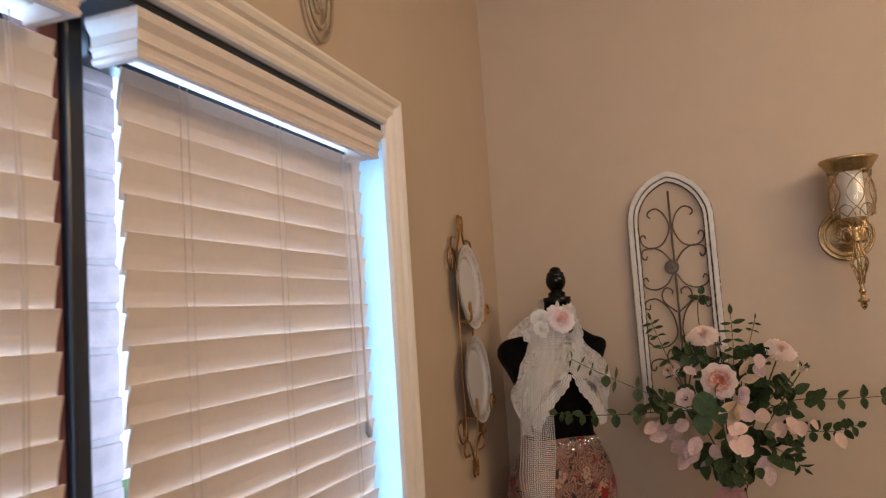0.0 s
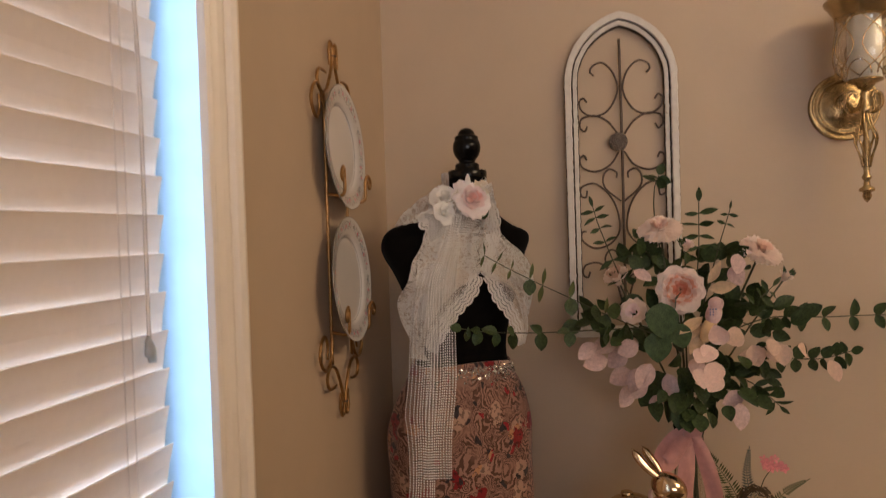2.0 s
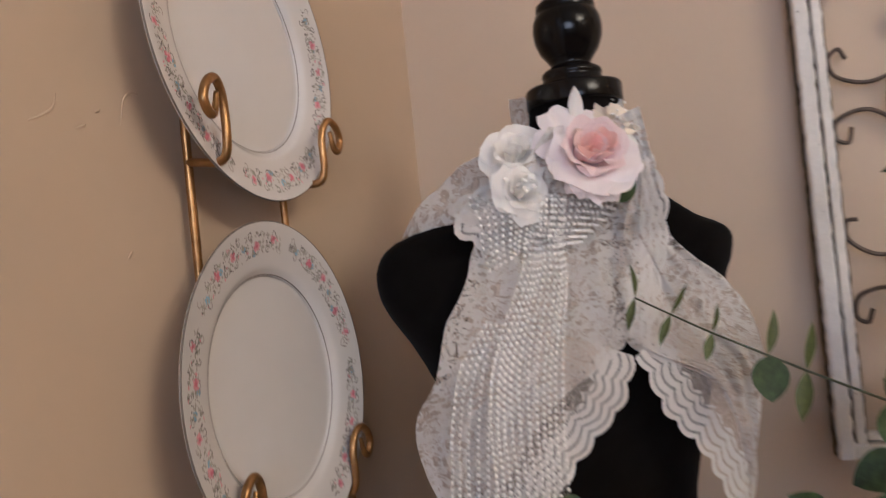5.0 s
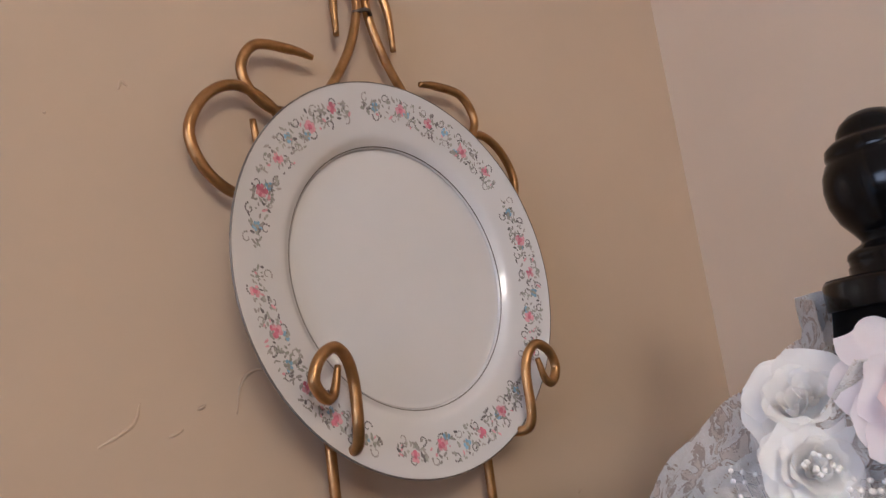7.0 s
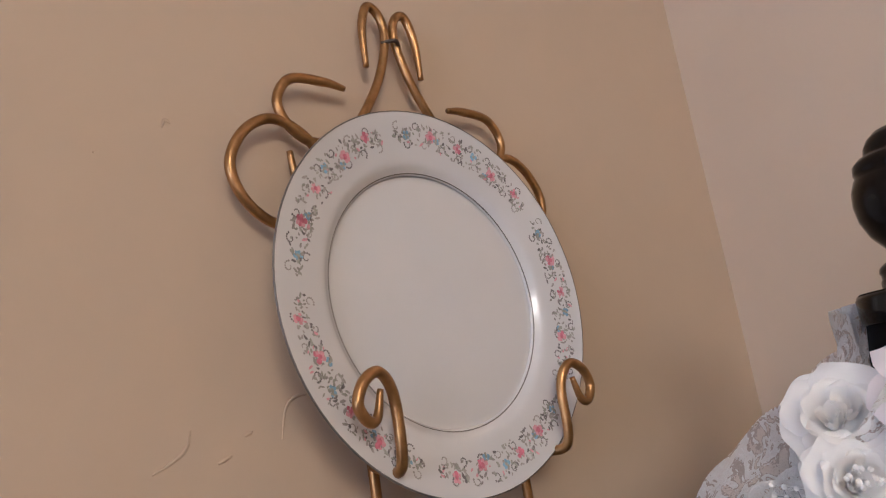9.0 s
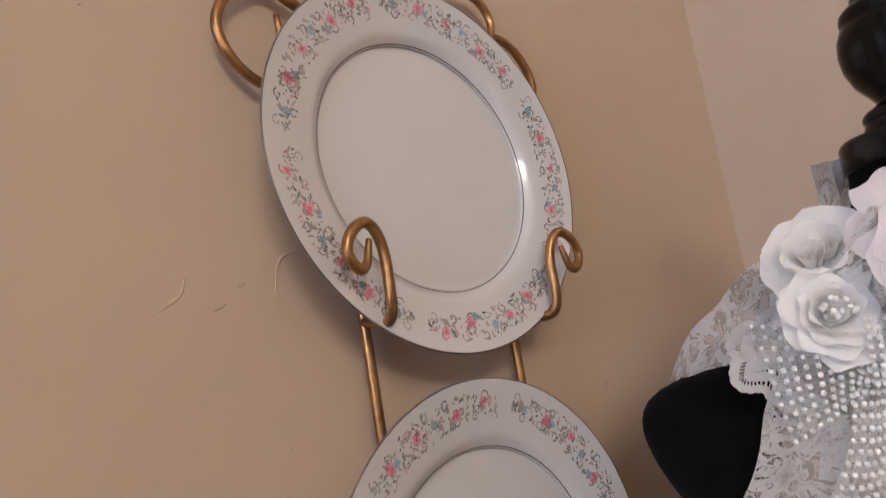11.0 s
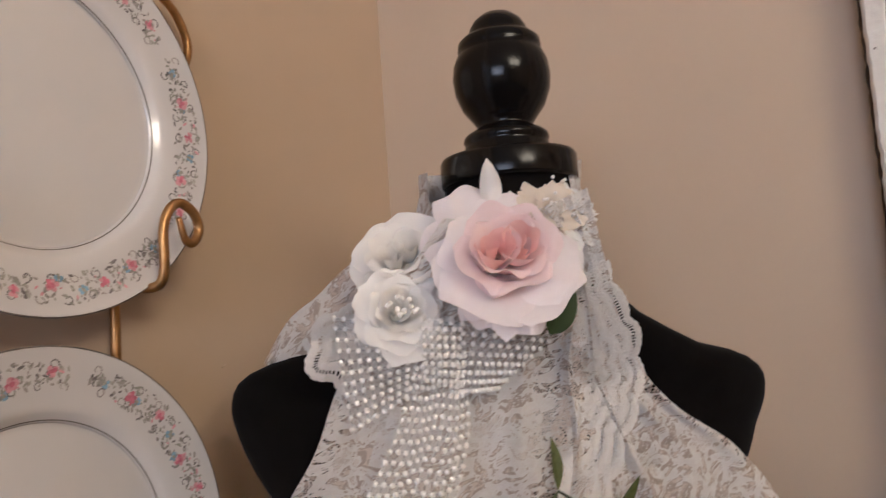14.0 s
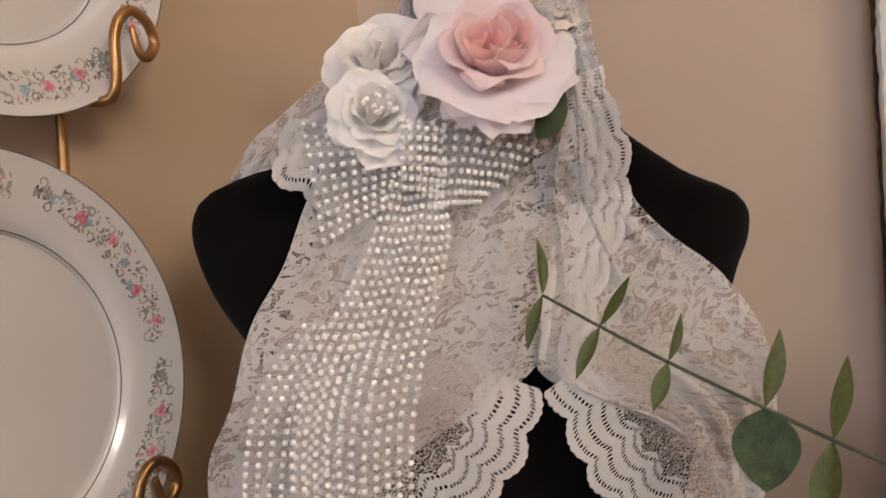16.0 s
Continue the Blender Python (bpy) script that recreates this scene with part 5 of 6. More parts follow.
# ---- arched wall decor ----
def arch_decor():
    cx, z0, spring, apex, half = 0.595, 1.115, 1.735, 1.896, 0.132
    t = thing("arched_wall_decor", "distressed white arched wood frame with dark iron scrolls", "wall decor", pose(cx, 0, 0))
    rise = apex - spring
    c = (rise ** 2 - half ** 2) / (2 * half)
    rad = half + c
    end = math.asin(rise / rad)

    def outline(inset):
        """The frame's line, moved inwards, from the foot over the point to the other foot."""
        r = rad - inset
        e = math.acos(min(1, c / r))
        side = [(half - inset, z0 + (spring - z0) * k / 90) for k in range(90)] + [(-c + r * math.cos(e * k / 16), spring + r * math.sin(e * k / 16)) for k in range(17)]
        return side

    def strip(name, o0, o1, y0, y1, mat, wob, seed):
        a, b = outline(o0), outline(o1)
        for s in (1, -1):
            bm = bmesh.new()
            rows = []
            for i, (p, q) in enumerate(zip(a, b)):
                last = i == len(a) - 1
                n1 = 0 if last else wob * noise.noise(Vector((i * 0.62 + seed, s * 3, 0)))
                n2 = 0 if last else wob * noise.noise(Vector((i * 0.62 + seed, s * 3, 7)))
                px, qx = (0.0 if last else p[0] + n1), (0.0 if last else q[0] + n2)
                n3 = 0.25 * wob * noise.noise(Vector((i * 0.4, seed, 3)))
                rows.append([bm.verts.new(v) for v in ((s * px, -y0, p[1]), (s * px, -y1 - n3 + 0.002, p[1]), (s * (px + (qx - px) * 0.12), -y1 - n3, p[1]), (s * (px + (qx - px) * 0.88), -y1 - n3, q[1]), (s * qx, -y1 - n3 + 0.002, q[1]), (s * qx, -y0, q[1]))])
            for u, v in zip(rows, rows[1:]):
                for k in range(6):
                    bm.faces.new((u[k], u[(k + 1) % 6], v[(k + 1) % 6], v[k]))
            bm.faces.new(rows[0])
            part(name, bm, mat, t, smooth=False)
    strip("outer_moulding", 0.0, 0.0160, 0.004, 0.030, M["chipped_white"], 0.0024, 1.0)
    strip("inner_moulding", 0.0195, 0.0295, 0.004, 0.022, M["chipped_white"], 0.0022, 5.0)
    strip("backing", -0.0014, 0.0315, 0.002, 0.017, M["bare_wood"], 0.0024, 9.0)
    part("bottom_rail", boxes((-half + 0.016, half - 0.016, -0.028, -0.004, z0, z0 + 0.015), bevel=0.002), M["white_wood"], t, smooth=False)
    part("bottom_rail_inner", boxes((-half + 0.03, half - 0.03, -0.020, -0.004, z0 + 0.018, z0 + 0.026), bevel=0.002), M["white_wood"], t, smooth=False)
    yi = -0.012
    part("rod", bar([(0, yi, apex - 0.062), (0.0015, yi, 1.55), (0, yi, z0 + 0.02)], 0.0034, 8), M["iron"], t)
    curves = [[(-0.062, -0.146), (-0.070, -0.136), (-0.063, -0.122), (-0.040, -0.117), (-0.016, -0.142), (-0.006, -0.185), (-0.030, -0.232), (-0.066, -0.244), (-0.092, -0.230), (-0.098, -0.208), (-0.088, -0.199), (-0.080, -0.210)],
              [(-0.080, -0.268), (-0.087, -0.280), (-0.098, -0.268), (-0.092, -0.248), (-0.060, -0.243), (-0.030, -0.260), (-0.008, -0.290)],
              [(-0.006, -0.332), (-0.028, -0.364), (-0.062, -0.378), (-0.093, -0.368), (-0.100, -0.348), (-0.090, -0.338), (-0.083, -0.350)],
              [(-0.014, -0.396), (-0.014, -0.382), (-0.032, -0.374), (-0.045, -0.392), (-0.040, -0.420), (-0.004, -0.452)],
              [(-0.084, -0.424), (-0.088, -0.440), (-0.100, -0.434), (-0.096, -0.414), (-0.064, -0.408), (-0.030, -0.438), (-0.012, -0.480), (-0.010, -0.525), (-0.034, -0.556), (-0.070, -0.564), (-0.098, -0.546), (-0.099, -0.526), (-0.088, -0.524)],
              [(-0.014, -0.590), (-0.014, -0.578), (-0.032, -0.570), (-0.045, -0.588), (-0.038, -0.616), (-0.004, -0.640)],
              [(-0.082, -0.622), (-0.088, -0.636), (-0.099, -0.628), (-0.092, -0.606), (-0.058, -0.602), (-0.024, -0.640), (-0.006, -0.700)]]
    for row in curves:
        for s in (1, -1):
            part("scroll", bar([(s * x, yi - 0.001, apex + z) for x, z in row], 0.0024, 7, 7), M["iron"], t)
    # rosette
    bm = bmesh.new()
    rnd = random.Random(4)
    lathe([(0.0, 0.010), (0.010, 0.009), (0.018, 0.006), (0.0225, 0.0), (0.018, -0.003), (0.0, -0.003)], 24, bm)
    for k in range(46):
        r, a = 0.0205 * math.sqrt(k / 46), k * 2.4
        bmesh.ops.create_icosphere(bm, subdivisions=1, radius=rnd.uniform(0.0022, 0.0034), matrix=Matrix.Translation((r * math.cos(a), r * math.sin(a), 0.0095 - 14 * r * r)))
    o = part("rosette", bm, M["rosette"], t, "round hammered metal rosette")
    o.matrix_local = Matrix.Translation((-0.008, yi - 0.005, 1.587)) @ Matrix.Rotation(radians(90), 4, "X")
    return t


arch_decor()


# ---- wall sconce ----
def glass_material(name, tint, rough=0.02):
    m = bpy.data.materials.new(name)
    m.use_nodes = True
    p = m.node_tree.nodes["Principled BSDF"]
    p.inputs["Base Color"].default_value = (*tint, 1)
    p.inputs["Roughness"].default_value = rough
    p.inputs["Transmission Weight"].default_value = 1.0
    p.inputs["IOR"].default_value = 1.45
    return m


M["glass"] = glass_material("clear_glass", (0.97, 0.96, 0.93))


def sconce():
    x0, y0 = 1.102, -0.118
    t = thing("wall_sconce", "antique brass wall sconce with a glass hurricane and cream candle", "wall sconce", pose(x0, y0, 0.021))
    o = part("backplate", lathe([(0.0, 0.016), (0.020, 0.0155), (0.040, 0.012), (0.052, 0.006), (0.055, 0.006), (0.058, 0.011), (0.062, 0.012), (0.065, 0.006), (0.068, 0.005), (0.072, 0.010), (0.076, 0.009), (0.078, 0.0), (0.0, 0.0)], 56), M["brass"], t, "round antique brass backplate")
    o.matrix_local = Matrix.Translation((-0.006, -y0 - 0.001, 1.62)) @ Matrix.Rotation(radians(90), 4, "X")
    part("arm", bar([(-0.004, -y0 - 0.016, 1.62), (-0.002, 0.06, 1.600), (0, 0.03, 1.605), (0, 0.0, 1.632)], 0.0075, 10), M["brass"], t)
    for s in (1, -1):
        part("arm_scroll", bar([(s * 0.004, 0.03, 1.600), (s * 0.022, 0.02, 1.592), (s * 0.036, 0.012, 1.606), (s * 0.034, 0.008, 1.628), (s * 0.020, 0.006, 1.634), (s * 0.014, 0.006, 1.622)], 0.0042, 8), M["brass"], t)
    part("drop", lathe([(0.0, 1.640), (0.008, 1.638), (0.011, 1.630), (0.009, 1.622), (0.009, 1.604), (0.012, 1.600), (0.012, 1.592), (0.008, 1.588), (0.006, 1.570), (0.0055, 1.545), (0.006, 1.515), (0.0075, 1.490), (0.0065, 1.470), (0.006, 1.458),
                       (0.0095, 1.452), (0.0095, 1.448), (0.006, 1.444), (0.007, 1.432), (0.0155, 1.426), (0.0155, 1.421), (0.008, 1.418), (0.0095, 1.410), (0.006, 1.402), (0.0, 1.396)], 24), M["brass"], t, "slender turned brass drop")
    for k in range(8):   # open ribs that swell round the drop
        a = 2 * math.pi * k / 8
        rows = [(q * math.cos(a + w), q * math.sin(a + w), z) for q, w, z in ((0.008, 0.0, 1.588), (0.012, 0.25, 1.565), (0.021, 0.5, 1.540), (0.021, 0.75, 1.522), (0.012, 1.0, 1.495), (0.007, 1.2, 1.472))]
        part("drop_rib", bar(rows, 0.0022, 6), M["brass"], t)
    # scrolls over the backplate
    for s in (1, -1):
        part("plate_scroll", bar([(s * 0.010, 0.030, 1.640), (s * 0.030, 0.034, 1.640), (s * 0.045, 0.042, 1.628), (s * 0.044, 0.046, 1.612), (s * 0.033, 0.046, 1.610), (s * 0.032, 0.045, 1.621)], 0.0032, 8), M["brass"], t)
    part("cup", lathe([(0.0, 1.640), (0.014, 1.640), (0.020, 1.650), (0.034, 1.655), (0.036, 1.658), (0.034, 1.661), (0.0, 1.661)], 40), M["brass"], t)
    candle = part("candle", lathe([(0.0, 1.661), (0.0325, 1.661), (0.033, 1.664), (0.033, 1.788), (0.0315, 1.793), (0.026, 1.7935), (0.012, 1.790), (0.0, 1.789)], 40), M["candle"], t, "thick cream pillar candle")
    part("wick", bar([(0, 0, 1.788), (0.0005, 0, 1.794), (0.002, 0, 1.799)], 0.001, 6), M["bare_wood"], candle, "dark wick")
    outer = [(0.044, 1.662), (0.052, 1.675), (0.059, 1.700), (0.0595, 1.725), (0.056, 1.752), (0.053, 1.775), (0.056, 1.795), (0.066, 1.812), (0.074, 1.824)]
    o = part("hurricane", lathe(outer + [(r - 0.002, z) for r, z in outer[::-1]], 48), M["glass"], t, "clear flared glass hurricane")
    o.visible_shadow = False
    part("rim", lathe([(0.0545, 1.792), (0.058, 1.797), (0.063, 1.806), (0.071, 1.818), (0.0765, 1.824), (0.0785, 1.829), (0.076, 1.832), (0.0735, 1.828), (0.066, 1.817), (0.060, 1.806), (0.0555, 1.799)], 56), M["brass"], t, "flared brass rim")
    for k in range(6):   # wire cage
        for s in (1, -1):
            pts = []
            for i in range(13):
                z = 1.662 + (1.795 - 1.662) * i / 12
                r = interp([(q, p) for p, q in outer], z)[0] + 0.0015
                a = 2 * math.pi * k / 6 + s * 0.9 * math.sin(math.pi * i / 12)
                pts.append((r * math.cos(a), r * math.sin(a), z))
            part("cage_wire", bar(pts, 0.0015, 6, 2), M["brass"], t)
    for k in range(6):   # loops at the foot of the cage
        a0 = 2 * math.pi * k / 6
        part("cage_loop", bar([(0.056 * math.cos(a0 + 0.42 * math.cos(w)), 0.056 * math.sin(a0 + 0.42 * math.cos(w)), 1.664 + 0.032 * math.sin(w)) for w in (0.0, 0.5, 1.05, 1.57, 2.1, 2.64, 3.14)], 0.0016, 6, 2), M["brass"], t)
    return t


sconce()


# ---- the table with flowers and ornaments ----
TOP = 0.662
GROUP = Matrix.Translation((0.712, -0.255, 0.952)) @ Matrix.Scale(1.06, 4) @ Matrix.Translation((-0.716, 0.200, -0.945))   # where the table and what stands on it stand


def there(p):
    """A place of the room in the table group's own measure."""
    return GROUP.inverted() @ Vector(p)


FOOT = there((0, 0, 0)).z   # the floor in the group's own measure


def side_table():
    t = thing("side_table", "cream painted wooden side table against the wall", "table", GROUP @ pose(0.83, -0.2, 0))
    part("tabletop", boxes((-0.40, 0.62, -0.19, 0.225, TOP - 0.03, TOP), bevel=0.006), M["white_wood"], t, smooth=False)
    part("apron", boxes((-0.36, 0.58, -0.16, 0.20, TOP - 0.12, TOP - 0.031), bevel=0.003), M["white_wood"], t, smooth=False)
    for x in (-0.34, 0.56):
        for y in (-0.14, 0.14):
            part("leg", lathe([(0.0, FOOT), (0.014, FOOT), (0.018, 0.06), (0.022, 0.4), (0.026, TOP - 0.125), (0.0, TOP - 0.125)], 16, centre=(x, y, 0)), M["white_wood"], t)
    return t


side_table()
b = tagged(part("white_box", boxes((-0.045, 0.045, -0.035, 0.035, 0, 0.034), bevel=0.004), M["white_wood"], smooth=False), "small cream painted wooden box on the table", "box")
b.matrix_world = GROUP @ pose(0.540, -0.075, TOP + 0.001, 0, 0, 12)


def shared(bm, name, mat):
    me = bpy.data.meshes.new(name)
    bmesh.ops.recalc_face_normals(bm, faces=bm.faces)
    bm.to_mesh(me)
    bm.free()
    me.materials.append(mat)
    me.shade_smooth()
    return me


ROUND = [shared(leaf_mesh(1.0, w, f, b, 1.0), "leaf", M["leaf"]) for w, f, b in ((0.74, 0.25, 0.3), (0.62, 0.40, 0.5), (0.80, 0.18, -0.2))]
NARROW = [shared(leaf_mesh(1.0, w, f, b, 0.8), "leaf", M["leaf"]) for w, f, b in ((0.32, 0.5, 0.3), (0.40, 0.3, -0.3))]
OLIVE = [shared(leaf_mesh(1.0, w, f, b, 0.8), "leaf", M["leaf_olive"]) for w, f, b in ((0.26, 0.5, 0.15), (0.34, 0.3, -0.25))]
PINK = [shared(leaf_mesh(1.0, w, f, b, 1.0), "leaf", M["leaf_pink"]) for w, f, b in ((0.80, 0.25, 0.3), (0.68, 0.3, -0.3))]
PEACH = [shared(leaf_mesh(1.0, w, f, b, 1.0), "petal", M["petal_peach"]) for w, f, b in ((0.85, 0.25, 0.4), (0.7, 0.35, -0.3))]
BLUSH = [shared(leaf_mesh(1.0, w, f, b, 1.0), "petal", M["petal_blush"]) for w, f, b in ((0.95, 0.22, 0.35), (0.85, 0.3, -0.3))]
BROAD = [shared(leaf_mesh(1.0, 0.86, 0.16, 0.25, 1.0, 10), "leaf", M["leaf_fresh"])]
CREAM = [shared(leaf_mesh(1.0, w, f, b, 0.8), "petal", M["petal_tan"]) for w, f, b in ((0.38, 0.4, 0.5), (0.45, 0.35, -0.4))]


def put_leaf(parent, meshes, place, way, size, spin, rnd, name="leaf", face=(0, -1, 0.25)):
    """A leaf that grows from place along way, its blade turned to the room."""
    o = new(name, rnd.choice(meshes))
    o.parent = parent
    y = Vector(way).normalized()
    z = Vector(face) + Vector((rnd.uniform(-0.45, 0.45), rnd.uniform(-0.2, 0.2), rnd.uniform(-0.3, 0.4)))
    z = (z - y * z.dot(y)).normalized()
    x = y.cross(z)
    q = Matrix((x, y, z)).transposed().to_4x4()
    o.matrix_local = Matrix.Translation(place) @ q @ Matrix.Rotation(spin, 4, "Y") @ Matrix.Scale(size, 4)
    return o


def leafy_stem(parent, pts, meshes, size, pairs, rnd, droop=-0.2, r=0.0013, end=True, first=0.1):
    sp = spline(pts, 10)
    n = len(sp)
    part("stem", tube(bmesh.new(), sp, [r * (1.25 - 0.6 * i / n) for i in range(n)], 6), M["stem"], parent)
    for k in range(pairs):
        q = first + (1 - first) * (k + 0.5) / pairs
        i = min(n - 2, int(q * (n - 1)))
        d = (sp[i + 1] - sp[i]).normalized()
        o = d.cross(Vector((0, -1, 0)))
        if o.length < 0.2:
            o = d.cross(Vector((0, 0, 1)))
        o.normalize()
        for s in (1, -1):
            way = (o * s + d * 0.35 + Vector((rnd.uniform(-0.3, 0.3), rnd.uniform(-0.5, 0.1), droop + rnd.uniform(-0.2, 0.2)))).normalized()
            put_leaf(parent, meshes, sp[i], way, size * rnd.uniform(0.8, 1.15) * (1.1 - 0.35 * q), rnd.uniform(-0.9, 0.9), rnd)
    if end:
        put_leaf(parent, meshes, sp[-1], (sp[-1] - sp[-3]).normalized(), size * 0.7, rnd.uniform(-0.6, 0.6), rnd)


def quartered_rose(parent, place, direction, r, seed):
    """A round, full rose: an apricot heart packed with upright folds, paler rings closing round it."""
    m = aim(place, direction)
    rows = [(3, 0.03, 0.13, 0.60, 1.3, 0.02, "petal_apricot"), (5, 0.09, 0.25, 0.63, 0.75, 0.03, "petal_coral"), (6, 0.16, 0.36, 0.64, 0.66, 0.03, "petal_apricot"), (7, 0.24, 0.47, 0.64, 0.60, 0.04, "petal_blush"),
            (7, 0.32, 0.57, 0.62, 0.62, 0.04, "petal_apricot"), (7, 0.38, 0.66, 0.60, 0.64, 0.05, "petal_blush"), (7, 0.42, 0.76, 0.56, 0.66, 0.06, "petal_shell"), (6, 0.44, 0.86, 0.48, 0.78, 0.08, "petal_shell"), (6, 0.44, 0.95, 0.36, 0.80, 0.10, "petal_shell")]
    rose(parent, m, [(n, a * r, b * r, 0.0, h * r, half, curl * r, c) for n, a, b, h, half, curl, c in rows], seed)


def ruffled_rose(parent, place, direction, r, seed):
    """A loose pompon of many thin pale petals with wavy lips."""
    m = aim(place, direction)
    rows = [(5, 0.03, 0.22, 0.62, 0.9, 0.03, "petal_blush"), (7, 0.08, 0.40, 0.60, 0.62, 0.05, "petal_blush"), (9, 0.12, 0.58, 0.54, 0.50, 0.08, "petal_shell"), (10, 0.14, 0.75, 0.44, 0.45, 0.10, "petal_shell"),
            (11, 0.15, 0.90, 0.32, 0.42, 0.12, "petal_shell"), (11, 0.15, 1.00, 0.16, 0.42, 0.12, "petal_shell"), (9, 0.15, 0.95, 0.02, 0.45, 0.10, "petal_shell")]
    rose(parent, m, [(n, a * r, b * r, 0.0, h * r, half, curl * r, c) for n, a, b, h, half, curl, c in rows], seed)


def flower_arrangement():
    rnd = random.Random(21)
    base = Vector((0.715, -0.165, 0.0))
    t = thing("flower_arrangement", "silk roses with eucalyptus and blush leaves in a glass vase", "flower arrangement", GROUP)
    neck = Vector((0.715, -0.165, 0.955))
    # vase: a tall clear glass cylinder
    prof = [(0.0, TOP + 0.001), (0.036, TOP + 0.001), (0.039, TOP + 0.005), (0.036, 0.76), (0.028, 0.90), (0.027, 0.93), (0.032, 0.945)]
    o = part("vase", lathe(prof + [(0.029, 0.945), (0.0245, 0.93), (0.0255, 0.90), (0.0335, 0.76), (0.035, TOP + 0.01), (0.0, TOP + 0.01)], 36, centre=(base.x, base.y, 0)), M["glass"], t, "tall clear glass vase")
    o.visible_shadow = False
    for k in range(11):
        a = k * 2.4
        part("stem", bar([(base.x + 0.022 * math.cos(a), base.y + 0.022 * math.sin(a), TOP + 0.02), (base.x + 0.012 * math.cos(a + 1), base.y + 0.012 * math.sin(a + 1), 0.86), (base.x + 0.02 * math.cos(a + 2), base.y + 0.02 * math.sin(a + 2), 1.0)], 0.0022, 6), M["stem"], t)
    # roses
    quartered_rose(t, (0.700, -0.200, 1.222), (-0.10, -1, 0.16), 0.044, 31)
    for k, (p, d, r) in enumerate((((0.668, -0.165, 1.338), (-0.12, -0.60, 1.0), 0.039), ((0.856, -0.165, 1.290), (0.42, -0.55, 0.85), 0.038))):
        ruffled_rose(t, p, d, r, 33 + k)
    for p in ((0.700, -0.190, 1.228), (0.668, -0.165, 1.338), (0.856, -0.165, 1.290)):
        part("stem", bar([neck, (Vector(p) + neck) / 2 + Vector((0, 0.02, 0)), Vector(p)], 0.0022, 6), M["stem"], t)
    for k, (p, d, r, c) in enumerate((((0.585, -0.15, 1.236), (-0.4, -0.5, 0.8), 0.025, "petal_peach"), ((0.614, -0.195, 1.176), (-0.3, -1, 0.4), 0.024, "petal_rose"), ((0.715, -0.17, 1.300), (0.2, -0.4, 1), 0.016, "petal_rose"), ((0.905, -0.14, 1.235), (0.5, -0.3, 0.9), 0.014, "petal_shell"))):
        rose(t, aim(p, d), [(2, 0.04 * r, 0.16 * r, 0, 1.30 * r, 2.0, 0, c), (3, 0.10 * r, 0.34 * r, 0, 1.34 * r, 1.4, 0.02 * r, c), (4, 0.2 * r, 0.55 * r, 0, 1.30 * r, 1.2, 0.04 * r, c), (4, 0.3 * r, 0.74 * r, 0, 1.20 * r, 1.15, 0.08 * r, "petal_shell"), (5, 0.3 * r, 0.90 * r, -0.1 * r, 0.95 * r, 0.9, 0.12 * r, "petal_shell")], 51 + k)
        for j in range(4):
            put_leaf(t, NARROW, Vector(p), Vector(d) + Vector((rnd.uniform(-0.9, 0.9), rnd.uniform(-0.4, 0.4), rnd.uniform(-0.6, 0.4))), 0.03, 0, rnd)
        part("stem", bar([neck, (Vector(p) + neck) / 2 + Vector((0, 0.02, 0)), Vector(p)], 0.0018, 6), M["stem"], t)
    # clumps of round eucalyptus leaves
    for (cx, cz, rx, rz, y0, y1, n, size) in ((0.706, 1.018, 0.068, 0.044, -0.255, -0.13, 46, 0.044), (0.770, 1.075, 0.06, 0.05, -0.25, -0.15, 22, 0.044), (0.560, 1.160, 0.060, 0.035, -0.24, -0.12, 15, 0.040), (0.855, 1.165, 0.075, 0.055, -0.25, -0.10, 17, 0.040),
                                              (0.715, 1.165, 0.085, 0.085, -0.19, -0.10, 40, 0.052), (0.840, 1.050, 0.060, 0.050, -0.23, -0.12, 12, 0.040), (0.655, 1.265, 0.07, 0.035, -0.20, -0.10, 16, 0.034), (0.775, 1.265, 0.045, 0.035, -0.20, -0.10, 14, 0.036)):
        for k in range(n):
            a, q = rnd.uniform(0, 6.283), math.sqrt(rnd.random())
            p = Vector((cx + rx * q * math.cos(a), rnd.uniform(y0, y1), cz + rz * q * math.sin(a)))
            way = (p - Vector((0.715, -0.12, 1.09))).normalized() + Vector((rnd.uniform(-0.5, 0.5), rnd.uniform(-0.5, 0.1), rnd.uniform(-0.8, 0.3)))
            put_leaf(t, ROUND, p, way, size * rnd.uniform(0.7, 1.2), rnd.uniform(-0.7, 0.7), rnd)
    # two large leaves in front
    for p, s, w in (((0.656, -0.272, 1.206), 0.070, (0.05, -0.15, -1)), ((0.652, -0.262, 1.150), 0.060, (-0.1, -0.2, -1)), ((0.684, -0.262, 1.165), 0.05, (0.3, -0.1, -1))):
        put_leaf(t, BROAD, Vector(p), w, s, 0.1, rnd, face=(0, -1, 0.1))
    # dusty pink leaves
    for x, z in ((0.533, 1.126), (0.557, 1.092), (0.593, 1.104), (0.615, 1.123), (0.601, 1.067), (0.631, 1.044), (0.667, 1.064), (0.637, 1.087), (0.651, 1.022), (0.601, 1.033), (0.574, 1.121), (0.626, 1.075), (0.796, 1.013), (0.809, 1.025)):
        p = Vector((x, -0.235 + rnd.uniform(-0.02, 0.03), z))
        put_leaf(t, PINK, p, (rnd.uniform(-0.9, 0.2), rnd.uniform(-0.35, 0.1), rnd.uniform(-1, 0.1)), rnd.uniform(0.042, 0.056), rnd.uniform(-0.4, 0.4), rnd)
